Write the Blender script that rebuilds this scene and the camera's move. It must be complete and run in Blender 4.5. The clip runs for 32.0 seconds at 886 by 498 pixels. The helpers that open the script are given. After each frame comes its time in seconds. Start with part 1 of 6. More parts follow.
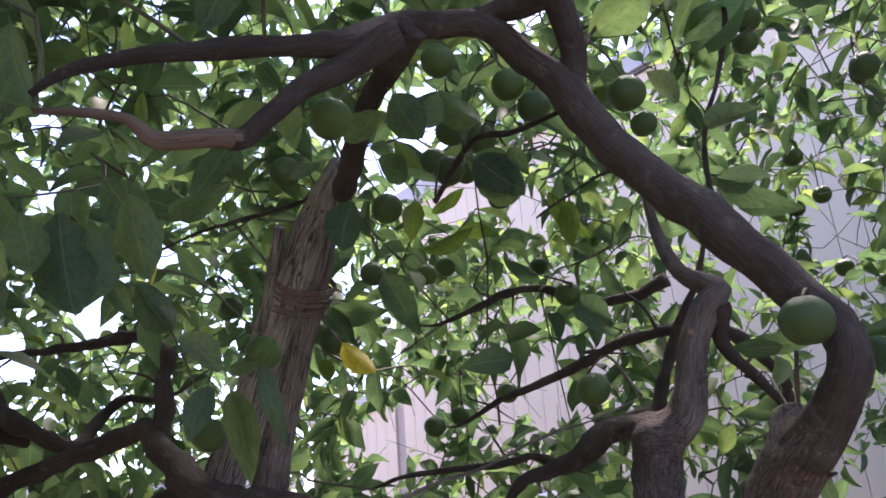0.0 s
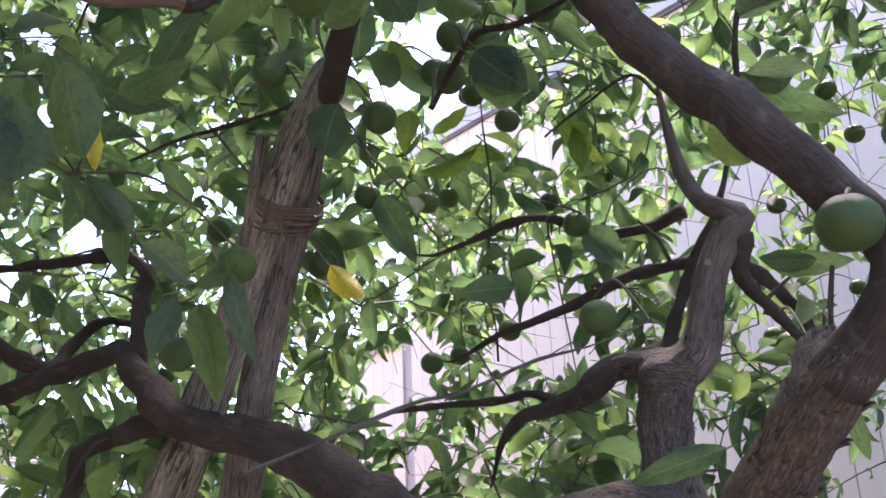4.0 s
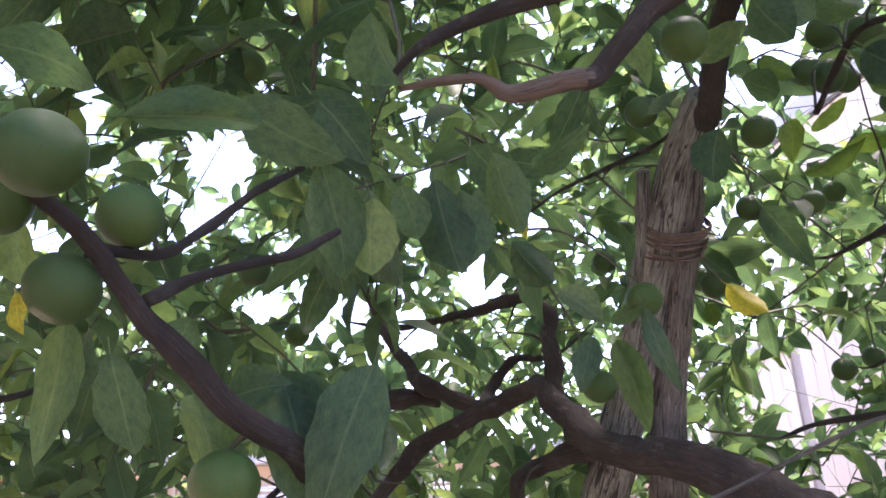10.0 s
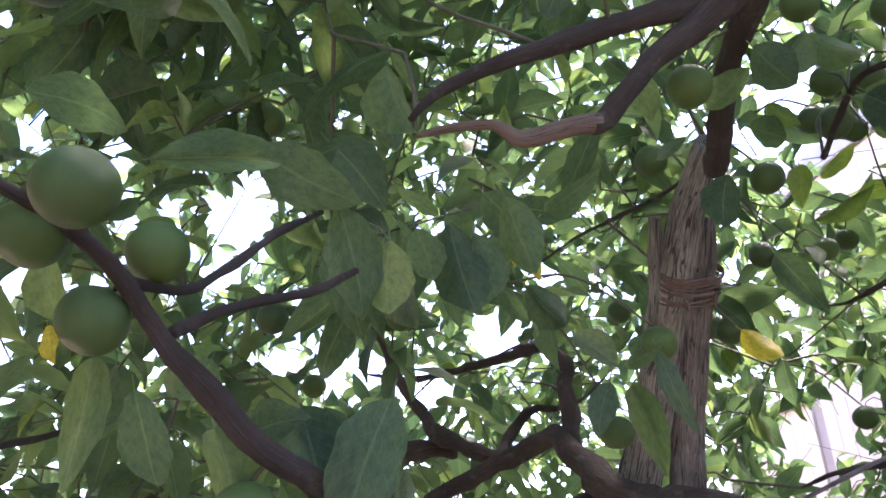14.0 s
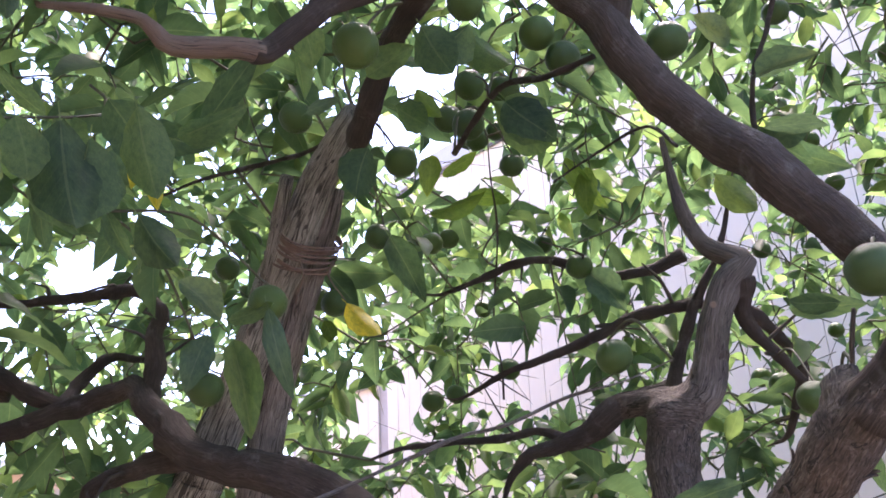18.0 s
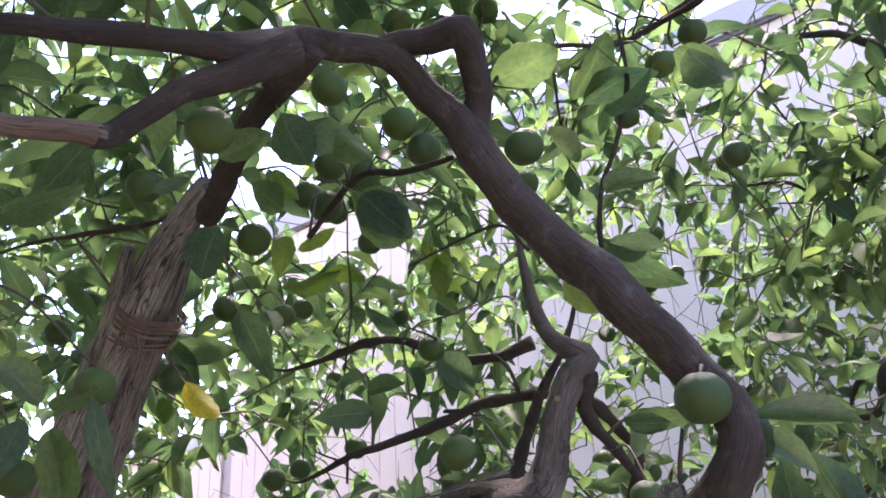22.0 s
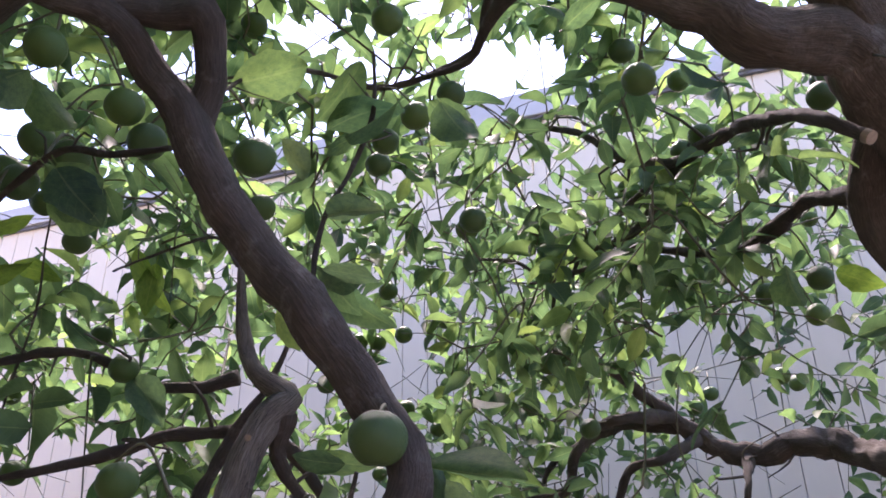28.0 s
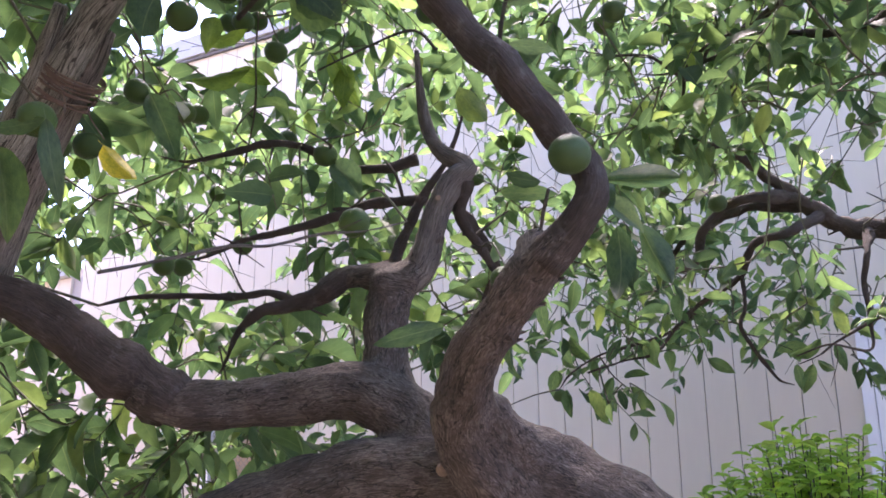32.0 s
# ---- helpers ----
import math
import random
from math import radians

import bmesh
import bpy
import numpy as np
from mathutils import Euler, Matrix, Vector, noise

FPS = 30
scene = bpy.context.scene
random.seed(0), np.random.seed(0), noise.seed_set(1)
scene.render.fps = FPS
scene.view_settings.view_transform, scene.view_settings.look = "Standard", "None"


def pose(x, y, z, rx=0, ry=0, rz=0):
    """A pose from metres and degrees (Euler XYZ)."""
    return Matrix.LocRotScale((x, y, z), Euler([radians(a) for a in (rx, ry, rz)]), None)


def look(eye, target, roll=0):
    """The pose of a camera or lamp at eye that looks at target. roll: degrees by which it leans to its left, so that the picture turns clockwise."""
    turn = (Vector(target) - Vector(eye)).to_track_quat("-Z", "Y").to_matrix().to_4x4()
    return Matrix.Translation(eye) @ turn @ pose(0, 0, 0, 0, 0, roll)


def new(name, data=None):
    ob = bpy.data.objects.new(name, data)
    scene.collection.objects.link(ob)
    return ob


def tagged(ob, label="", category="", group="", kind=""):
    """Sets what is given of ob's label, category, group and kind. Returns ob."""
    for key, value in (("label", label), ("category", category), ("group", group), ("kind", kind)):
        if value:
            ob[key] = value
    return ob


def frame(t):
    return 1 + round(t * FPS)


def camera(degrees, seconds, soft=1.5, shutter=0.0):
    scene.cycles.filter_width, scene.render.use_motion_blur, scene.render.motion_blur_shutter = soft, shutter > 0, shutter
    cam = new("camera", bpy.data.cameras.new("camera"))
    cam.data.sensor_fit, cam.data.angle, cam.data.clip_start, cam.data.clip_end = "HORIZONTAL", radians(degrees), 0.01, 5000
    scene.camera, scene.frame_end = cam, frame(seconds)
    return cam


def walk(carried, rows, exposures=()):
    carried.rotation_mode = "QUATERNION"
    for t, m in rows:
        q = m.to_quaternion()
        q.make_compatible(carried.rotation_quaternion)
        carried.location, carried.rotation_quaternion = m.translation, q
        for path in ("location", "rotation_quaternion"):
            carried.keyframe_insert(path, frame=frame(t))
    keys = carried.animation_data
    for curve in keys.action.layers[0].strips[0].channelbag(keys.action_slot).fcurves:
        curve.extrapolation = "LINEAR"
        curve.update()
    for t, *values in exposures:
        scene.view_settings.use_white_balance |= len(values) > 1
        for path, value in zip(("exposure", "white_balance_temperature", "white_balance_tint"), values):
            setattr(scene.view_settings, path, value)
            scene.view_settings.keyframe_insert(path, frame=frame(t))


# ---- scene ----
cam = camera(56.6, 32.0, 1.7)

PATH = [
    (0, (0.13, -0.022, 1.529), (-0.098, 1.84, 2.222), -4.6),
    (0.5, (0.1, -0.02, 1.53), (-0.228, 1.824, 2.233), -4.2),
    (1, (0.074, -0.01, 1.529), (-0.282, 1.834, 2.218), -3.8),
    (1.5, (0.056, 0.002, 1.515), (-0.271, 1.865, 2.167), -3.4),
    (2, (0.068, 0.022, 1.504), (-0.227, 1.904, 2.114), -3.1),
    (2.5, (0.099, 0.062, 1.503), (-0.188, 1.952, 2.091), -2.6),
    (4.5, (0.149, 0.107, 1.511), (-0.127, 1.996, 2.106), -2.5),
    (5, (0.157, 0.099, 1.508), (-0.165, 1.976, 2.118), -2.8),
    (5.5, (0.151, 0.081, 1.509), (-0.244, 1.941, 2.128), -2.7),
    (6, (0.138, 0.068, 1.51), (-0.342, 1.911, 2.119), -2.5),
    (6.5, (0.122, 0.065, 1.505), (-0.426, 1.898, 2.085), -2.2),
    (7, (0.126, 0.073, 1.487), (-0.476, 1.899, 2.039), -2.1),
    (7.5, (0.12, 0.087, 1.484), (-0.52, 1.905, 2.02), -2.4),
    (8, (0.121, 0.083, 1.507), (-0.57, 1.884, 2.037), -2.9),
    (8.5, (0.104, 0.067, 1.521), (-0.649, 1.839, 2.061), -2.8),
    (9, (0.079, 0.061, 1.534), (-0.745, 1.794, 2.098), -2.8),
    (9.5, (0.084, 0.044, 1.536), (-0.831, 1.714, 2.147), -3.0),
    (10, (0.108, 0.013, 1.522), (-0.938, 1.586, 2.181), -3.1),
    (10.5, (0.11, -0.023, 1.517), (-1.076, 1.429, 2.214), -3.3),
    (11, (0.104, -0.052, 1.518), (-1.209, 1.263, 2.256), -2.9),
    (11.5, (0.089, -0.063, 1.522), (-1.3, 1.153, 2.291), -2.2),
    (12, (0.079, -0.056, 1.524), (-1.344, 1.114, 2.302), -1.5),
    (12.5, (0.075, -0.045, 1.518), (-1.347, 1.127, 2.294), -1.5),
    (13, (0.091, -0.049, 1.491), (-1.288, 1.193, 2.238), -1.7),
    (13.5, (0.099, -0.031, 1.491), (-1.133, 1.354, 2.242), -2.8),
    (14, (0.114, 0.003, 1.498), (-0.926, 1.515, 2.293), -3.3),
    (14.5, (0.134, 0.0, 1.506), (-0.726, 1.606, 2.331), -3.7),
    (15, (0.127, 0.002, 1.512), (-0.598, 1.671, 2.341), -3.5),
    (15.5, (0.125, 0.008, 1.509), (-0.457, 1.734, 2.334), -3.3),
    (17.5, (0.087, 0.034, 1.496), (-0.129, 1.885, 2.221), -2.4),
    (18, (0.07, 0.054, 1.5), (-0.122, 1.925, 2.179), -2.6),
    (18.5, (0.062, 0.061, 1.498), (-0.119, 1.939, 2.162), -2.9),
    (19, (0.056, 0.069, 1.508), (-0.104, 1.949, 2.171), -2.9),
    (19.5, (0.049, 0.063, 1.518), (-0.081, 1.95, 2.166), -2.6),
    (20, (0.05, 0.07, 1.512), (-0.029, 1.966, 2.145), -2.3),
    (20.5, (0.059, 0.078, 1.515), (0.027, 1.972, 2.159), -2.3),
    (21, (0.063, 0.068, 1.53), (0.077, 1.944, 2.223), -2.7),
    (21.5, (0.083, 0.048, 1.541), (0.152, 1.902, 2.29), -3.1),
    (22, (0.086, 0.05, 1.552), (0.233, 1.884, 2.336), -3.0),
    (22.5, (0.098, 0.056, 1.551), (0.309, 1.864, 2.379), -2.4),
    (23, (0.107, 0.053, 1.56), (0.37, 1.827, 2.446), -2.2),
    (23.5, (0.099, 0.057, 1.563), (0.397, 1.788, 2.521), -2.1),
    (24, (0.1, 0.041, 1.544), (0.407, 1.738, 2.557), -2.1),
    (24.5, (0.113, 0.044, 1.541), (0.413, 1.731, 2.571), -2.3),
    (26.5, (0.154, 0.06, 1.502), (0.455, 1.848, 2.346), -2.0),
    (27, (0.136, 0.091, 1.513), (0.548, 1.856, 2.359), -1.5),
    (27.5, (0.136, 0.117, 1.526), (0.714, 1.819, 2.403), -1.2),
    (28, (0.149, 0.111, 1.54), (0.856, 1.754, 2.435), -0.7),
    (28.5, (0.157, 0.108, 1.54), (0.947, 1.71, 2.442), -0.4),
    (29, (0.16, 0.11, 1.538), (0.987, 1.693, 2.438), -0.2),
    (29.5, (0.158, 0.097, 1.535), (0.963, 1.707, 2.405), 0.1),
    (30, (0.139, 0.08, 1.522), (0.884, 1.747, 2.338), 0.2),
    (30.5, (0.115, 0.056, 1.504), (0.768, 1.803, 2.226), 0.0),
    (31, (0.091, 0.035, 1.455), (0.645, 1.852, 2.081), -0.4),
    (31.5, (0.067, 0.012, 1.419), (0.572, 1.868, 1.968), -0.6),
    (32, (-0.003, -0.07, 1.36), (0.49, 1.801, 1.864), -0.1),
]
EXPOSURES = [
    (0, 3.03, 6600, 39),
    (1.5, 3.37, 6600, 39),
    (4.5, 3.52, 6600, 39),
    (9, 3.79, 6600, 39),
    (10.5, 3.50, 6600, 39),
    (12.5, 3.05, 6600, 39),
    (14.5, 3.85, 6600, 39),
    (17.5, 3.68, 6600, 39),
    (22, 3.48, 6600, 39),
    (24, 3.02, 6600, 39),
    (27, 3.18, 6600, 39),
    (29, 3.13, 6600, 39),
    (30.2, 3.28, 6600, 39),
    (31.5, 3.57, 6600, 39),
    (32, 3.59, 6600, 39),
]
walk(cam, [(t, look(eye, target, roll)) for t, eye, target, roll in PATH], EXPOSURES)


# ---- light ----
world = bpy.data.worlds.new("sky")
scene.world = world
world.use_nodes = True
wn = world.node_tree.nodes
sky = wn.new("ShaderNodeTexSky")
sky.sky_type = "NISHITA"
sky.sun_disc = False
SUN_UP, SUN_TURN = 63.0, 20.0
sky.sun_elevation, sky.sun_rotation = radians(SUN_UP), radians(SUN_TURN)
sky.air_density, sky.dust_density, sky.ozone_density = 0.9, 0.45, 1.4
wn["Background"].inputs["Strength"].default_value = 0.1
world.node_tree.links.new(sky.outputs["Color"], wn["Background"].inputs["Color"])
sun = new("sun", bpy.data.lights.new("sun", "SUN"))
sun.data.energy, sun.data.angle, sun.data.color = 2.2, radians(12), (1.0, 0.95, 0.86)
sa, se = radians(SUN_TURN), radians(SUN_UP)
SUN_DIR = Vector((math.sin(sa) * math.cos(se), math.cos(sa) * math.cos(se), math.sin(se)))
sun.matrix_world = look(SUN_DIR * 40, (0, 0, 0))


# ---- materials ----
def mat(name):
    m = bpy.data.materials.new(name)
    m.use_nodes = True
    return m, m.node_tree.nodes, m.node_tree.links, m.node_tree.nodes["Principled BSDF"]


def ramp(nodes, stops):
    r = nodes.new("ShaderNodeValToRGB")
    while len(r.color_ramp.elements) < len(stops):
        r.color_ramp.elements.new(0.5)
    for e, (p, c) in zip(r.color_ramp.elements, stops):
        e.position, e.color = p, (*c, 1)
    return r


def noise_tex(nodes, links, scale, detail=4.0, rough=0.6, stretch=None):
    n = nodes.new("ShaderNodeTexNoise")
    n.inputs["Scale"].default_value, n.inputs["Detail"].default_value, n.inputs["Roughness"].default_value = scale, detail, rough
    co = nodes.new("ShaderNodeTexCoord")
    if stretch:
        mp = nodes.new("ShaderNodeMapping")
        mp.inputs["Scale"].default_value = stretch
        links.new(co.outputs["Object"], mp.inputs["Vector"])
        links.new(mp.outputs["Vector"], n.inputs["Vector"])
    else:
        links.new(co.outputs["Object"], n.inputs["Vector"])
    return n


def math_node(nodes, links, op, a, b):
    m = nodes.new("ShaderNodeMath")
    m.operation = op
    for i, v in enumerate((a, b)):
        if isinstance(v, (int, float)):
            m.inputs[i].default_value = v
        else:
            links.new(v, m.inputs[i])
    return m.outputs[0]


def mix_col(nodes, links, fac, a, b, blend="MIX"):
    m = nodes.new("ShaderNodeMix")
    m.data_type, m.blend_type = "RGBA", blend
    for sock, v in ((m.inputs["Factor"], fac), (m.inputs["A"], a), (m.inputs["B"], b)):
        if isinstance(v, (int, float)):
            sock.default_value = v
        elif isinstance(v, tuple):
            sock.default_value = (*v, 1)
        else:
            links.new(v, sock)
    return m.outputs["Result"]


def plain(name, stops, scale=6.0, rough=0.6, bump=0.1, detail=5.0, stretch=None, metal=0.0, distance=0.01):
    """Noise-mottled surface with fine relief."""
    m, n, l, b = mat(name)
    t = noise_tex(n, l, scale, detail, 0.65, stretch)
    fine = noise_tex(n, l, scale * 9, 3.0, 0.6, stretch)
    r = ramp(n, stops)
    f = math_node(n, l, "ADD", math_node(n, l, "MULTIPLY", t.outputs["Fac"], 0.75), math_node(n, l, "MULTIPLY", fine.outputs["Fac"], 0.25))
    l.new(f, r.inputs["Fac"])
    l.new(r.outputs["Color"], b.inputs["Base Color"])
    b.inputs["Roughness"].default_value, b.inputs["Metallic"].default_value = rough, metal
    if bump:
        bp = n.new("ShaderNodeBump")
        bp.inputs["Strength"].default_value, bp.inputs["Distance"].default_value = bump, distance
        l.new(f, bp.inputs["Height"])
        l.new(bp.outputs["Normal"], b.inputs["Normal"])
    return m


def leaf_material(name, dark, mid, light, trans=0.45, gloss=0.55):
    """Leaf with midrib and side veins, some light passing through the blade."""
    m, n, l, b = mat(name)
    uv = n.new("ShaderNodeUVMap")
    sep = n.new("ShaderNodeSeparateXYZ")
    l.new(uv.outputs["UV"], sep.inputs["Vector"])
    u, v = sep.outputs["X"], sep.outputs["Y"]
    off = math_node(n, l, "ABSOLUTE", math_node(n, l, "SUBTRACT", v, 0.5), 0.0)
    rib = math_node(n, l, "LESS_THAN", off, 0.022)
    wave = math_node(n, l, "FRACT", math_node(n, l, "SUBTRACT", math_node(n, l, "MULTIPLY", u, 9.0), math_node(n, l, "MULTIPLY", off, 5.0)), 0.0)
    side = math_node(n, l, "LESS_THAN", wave, 0.1)
    vein = math_node(n, l, "MAXIMUM", math_node(n, l, "MULTIPLY", rib, 0.22), math_node(n, l, "MULTIPLY", side, 0.07))
    isl = n.new("ShaderNodeNewGeometry").outputs["Random Per Island"]
    obj = n.new("ShaderNodeObjectInfo").outputs["Random"]
    rnd = math_node(n, l, "FRACT", math_node(n, l, "ADD", math_node(n, l, "MULTIPLY", isl, 1.0), math_node(n, l, "MULTIPLY", obj, 7.31)), 0.0)
    r = ramp(n, [(0.0, dark), (0.55, mid), (0.93, light), (1.0, (light[0] * 1.25, light[1] * 1.1, light[2] * 0.85))])
    l.new(rnd, r.inputs["Fac"])
    blot = noise_tex(n, l, 45.0, 4.0)
    spots = ramp(n, [(0.35, (0.86, 0.87, 0.85)), (0.62, (1.07, 1.06, 1.03))])
    l.new(blot.outputs["Fac"], spots.inputs["Fac"])
    col = mix_col(n, l, 1.0, r.outputs["Color"], spots.outputs["Color"], "MULTIPLY")
    wide = ramp(n, [(0.3, (0.7, 0.74, 0.78)), (0.7, (1.22, 1.16, 1.0))])
    l.new(noise_tex(n, l, 9.0, 3.0).outputs["Fac"], wide.inputs["Fac"])
    col = mix_col(n, l, 1.0, col, wide.outputs["Color"], "MULTIPLY")
    col = mix_col(n, l, vein, col, (min(1, light[0] * 1.9), min(1, light[1] * 1.5), light[2] * 1.6))
    l.new(col, b.inputs["Base Color"])
    b.inputs["Roughness"].default_value = gloss
    b.inputs["Specular IOR Level"].default_value = 0.22
    bp = n.new("ShaderNodeBump")
    bp.inputs["Strength"].default_value, bp.inputs["Distance"].default_value = 0.35, 0.002
    l.new(math_node(n, l, "SUBTRACT", math_node(n, l, "MULTIPLY", blot.outputs["Fac"], 0.5), vein), bp.inputs["Height"])
    l.new(bp.outputs["Normal"], b.inputs["Normal"])
    tr = n.new("ShaderNodeBsdfTranslucent")
    l.new(mix_col(n, l, 1.0, col, (2.7, 2.9, 1.9), "MULTIPLY"), tr.inputs["Color"])
    mx = n.new("ShaderNodeMixShader")
    mx.inputs["Fac"].default_value = trans
    l.new(b.outputs["BSDF"], mx.inputs[1])
    l.new(tr.outputs["BSDF"], mx.inputs[2])
    l.new(mx.outputs["Shader"], n["Material Output"].inputs["Surface"])
    return m


LEAF = leaf_material("citrus_leaf", (0.042, 0.078, 0.05), (0.066, 0.115, 0.068), (0.115, 0.175, 0.085))
LEAF_YELLOW = leaf_material("yellowed_leaf", (0.42, 0.36, 0.05), (0.5, 0.42, 0.06), (0.55, 0.45, 0.08), 0.35)
LEAF_PALE = leaf_material("bluish_leaf", (0.055, 0.1, 0.07), (0.075, 0.125, 0.085), (0.1, 0.15, 0.1), 0.3, 0.45)
# light yellow-green copy; puts brightness into the colour of leaves that look lit
LEAF_LIME = leaf_material("lit_lime_leaf", (0.065, 0.11, 0.028), (0.085, 0.14, 0.032), (0.12, 0.18, 0.045), 0.4)
BUSH_LEAF = leaf_material("bush_leaf", (0.14, 0.26, 0.05), (0.2, 0.34, 0.07), (0.3, 0.42, 0.1), 0.4)


def bark_material(name, stops, strength=0.9, scale=1.0, solid=False, cracks=0.0, lichen=(0.2, 0.19, 0.165)):
    """Furrowed bark: long ridges and fine fibres along the limb, dark splits, lichen patches."""
    m, n, l, b = mat(name)
    uv = n.new("ShaderNodeUVMap")
    mp = n.new("ShaderNodeMapping")
    mp.inputs["Scale"].default_value = (1.6, 9.0, 9.0) if solid else (1.0 * scale, 6.0 * scale, 1.0)
    grain = n.new("ShaderNodeAttribute")
    grain.attribute_name = "grain"
    l.new(grain.outputs["Vector"] if solid else uv.outputs["UV"], mp.inputs["Vector"])

    def along(size, detail, twist):
        t = n.new("ShaderNodeTexNoise")
        t.inputs["Scale"].default_value, t.inputs["Detail"].default_value, t.inputs["Distortion"].default_value = size, detail, twist
        l.new(mp.outputs["Vector"], t.inputs["Vector"])
        return t.outputs["Fac"]

    ridge, fibre, split = along(22.0, 7.0, 1.6), along(75.0, 4.0, 0.5), along(7.0, 3.0, 0.8)
    big = noise_tex(n, l, 14.0, 5.0)
    fine = noise_tex(n, l, 160.0, 3.0)
    f = math_node(n, l, "ADD", math_node(n, l, "MULTIPLY", ridge, 0.4), math_node(n, l, "MULTIPLY", big.outputs["Fac"], 0.3))
    f = math_node(n, l, "ADD", f, math_node(n, l, "MULTIPLY", fibre, 0.3))
    r = ramp(n, stops)
    l.new(f, r.inputs["Fac"])
    patch = ramp(n, [(0.56, (0, 0, 0)), (0.68, (1, 1, 1))])
    l.new(noise_tex(n, l, 30.0, 6.0, 0.75).outputs["Fac"], patch.inputs["Fac"])
    col = mix_col(n, l, math_node(n, l, "MULTIPLY", patch.outputs["Color"], 0.45), r.outputs["Color"], lichen)
    height = math_node(n, l, "ADD", f, math_node(n, l, "MULTIPLY", fine.outputs["Fac"], 0.3))
    if cracks:
        gap = math_node(n, l, "LESS_THAN", math_node(n, l, "ABSOLUTE", math_node(n, l, "SUBTRACT", split, 0.5), 0.0), cracks)
        col = mix_col(n, l, math_node(n, l, "MULTIPLY", gap, 0.8), col, (0.018, 0.015, 0.012))
        height = math_node(n, l, "SUBTRACT", height, math_node(n, l, "MULTIPLY", gap, 0.5))
    l.new(col, b.inputs["Base Color"])
    b.inputs["Roughness"].default_value = 0.88
    bp = n.new("ShaderNodeBump")
    bp.inputs["Strength"].default_value, bp.inputs["Distance"].default_value = strength, 0.009
    l.new(height, bp.inputs["Height"])
    l.new(bp.outputs["Normal"], b.inputs["Normal"])
    return m


BARK = bark_material("citrus_bark", [(0.36, (0.028, 0.021, 0.016)), (0.5, (0.066, 0.05, 0.039)), (0.64, (0.142, 0.113, 0.092))], 1.0)
TRUNK_BARK = bark_material("trunk_bark", [(0.36, (0.03, 0.024, 0.019)), (0.5, (0.092, 0.073, 0.058)), (0.62, (0.21, 0.176, 0.145))], 1.0, 1.0, True, 0.012)
BARK_FIBROUS = bark_material("fibrous_bark", [(0.36, (0.05, 0.042, 0.035)), (0.5, (0.15, 0.13, 0.11)), (0.62, (0.31, 0.28, 0.245))], 1.0, 1.0, False, 0.01)
BARK_BARE = bark_material("bare_wood", [(0.34, (0.09, 0.058, 0.044)), (0.5, (0.19, 0.135, 0.1)), (0.66, (0.27, 0.21, 0.165))], 0.6, 1.0, False, 0.012)
POST_WOOD = bark_material("weathered_post", [(0.38, (0.06, 0.055, 0.044)), (0.5, (0.32, 0.3, 0.245)), (0.62, (0.58, 0.56, 0.47))], 1.0, 0.8, False, 0.022, (0.33, 0.35, 0.26))
POST_BROWN = bark_material("brown_post", [(0.38, (0.055, 0.047, 0.038)), (0.5, (0.23, 0.2, 0.168)), (0.64, (0.42, 0.38, 0.33))], 0.9, 0.8, False, 0.016)
CUT = plain("sawn_end", [(0.3, (0.18, 0.13, 0.095)), (0.7, (0.32, 0.245, 0.18))], 60.0, 0.8, 0.2)
TWIG = plain("green_twig", [(0.3, (0.045, 0.045, 0.028)), (0.6, (0.1, 0.1, 0.055)), (0.8, (0.13, 0.11, 0.075))], 40.0, 0.7, 0.1)
SPUR = plain("dark_twig", [(0.3, (0.03, 0.027, 0.022)), (0.7, (0.085, 0.075, 0.058))], 50.0, 0.85, 0.3)
FLAKE = plain("peeling_bark", [(0.3, (0.05, 0.04, 0.032)), (0.7, (0.14, 0.115, 0.095))], 90.0, 0.9, 0.4)
ROPE = plain("rusty_wire", [(0.3, (0.1, 0.066, 0.05)), (0.7, (0.24, 0.17, 0.13))], 80.0, 0.8, 0.3)


def fruit_material():
    m, n, l, b = mat("green_peel")
    big = noise_tex(n, l, 26.0, 3.0)
    rnd = n.new("ShaderNodeObjectInfo").outputs["Random"]
    r = ramp(n, [(0.25, (0.036, 0.076, 0.024)), (0.6, (0.062, 0.12, 0.027)), (0.85, (0.115, 0.178, 0.038))])
    l.new(math_node(n, l, "ADD", math_node(n, l, "MULTIPLY", big.outputs["Fac"], 0.6), math_node(n, l, "MULTIPLY", rnd, 0.4)), r.inputs["Fac"])
    l.new(r.outputs["Color"], b.inputs["Base Color"])
    b.inputs["Roughness"].default_value = 0.45
    b.inputs["Specular IOR Level"].default_value = 0.35
    pores = n.new("ShaderNodeTexVoronoi")
    pores.inputs["Scale"].default_value = 520.0
    l.new(n.new("ShaderNodeTexCoord").outputs["Object"], pores.inputs["Vector"])
    bp = n.new("ShaderNodeBump")
    bp.inputs["Strength"].default_value, bp.inputs["Distance"].default_value = 0.35, 0.0012
    l.new(pores.outputs["Distance"], bp.inputs["Height"])
    l.new(bp.outputs["Normal"], b.inputs["Normal"])
    return m


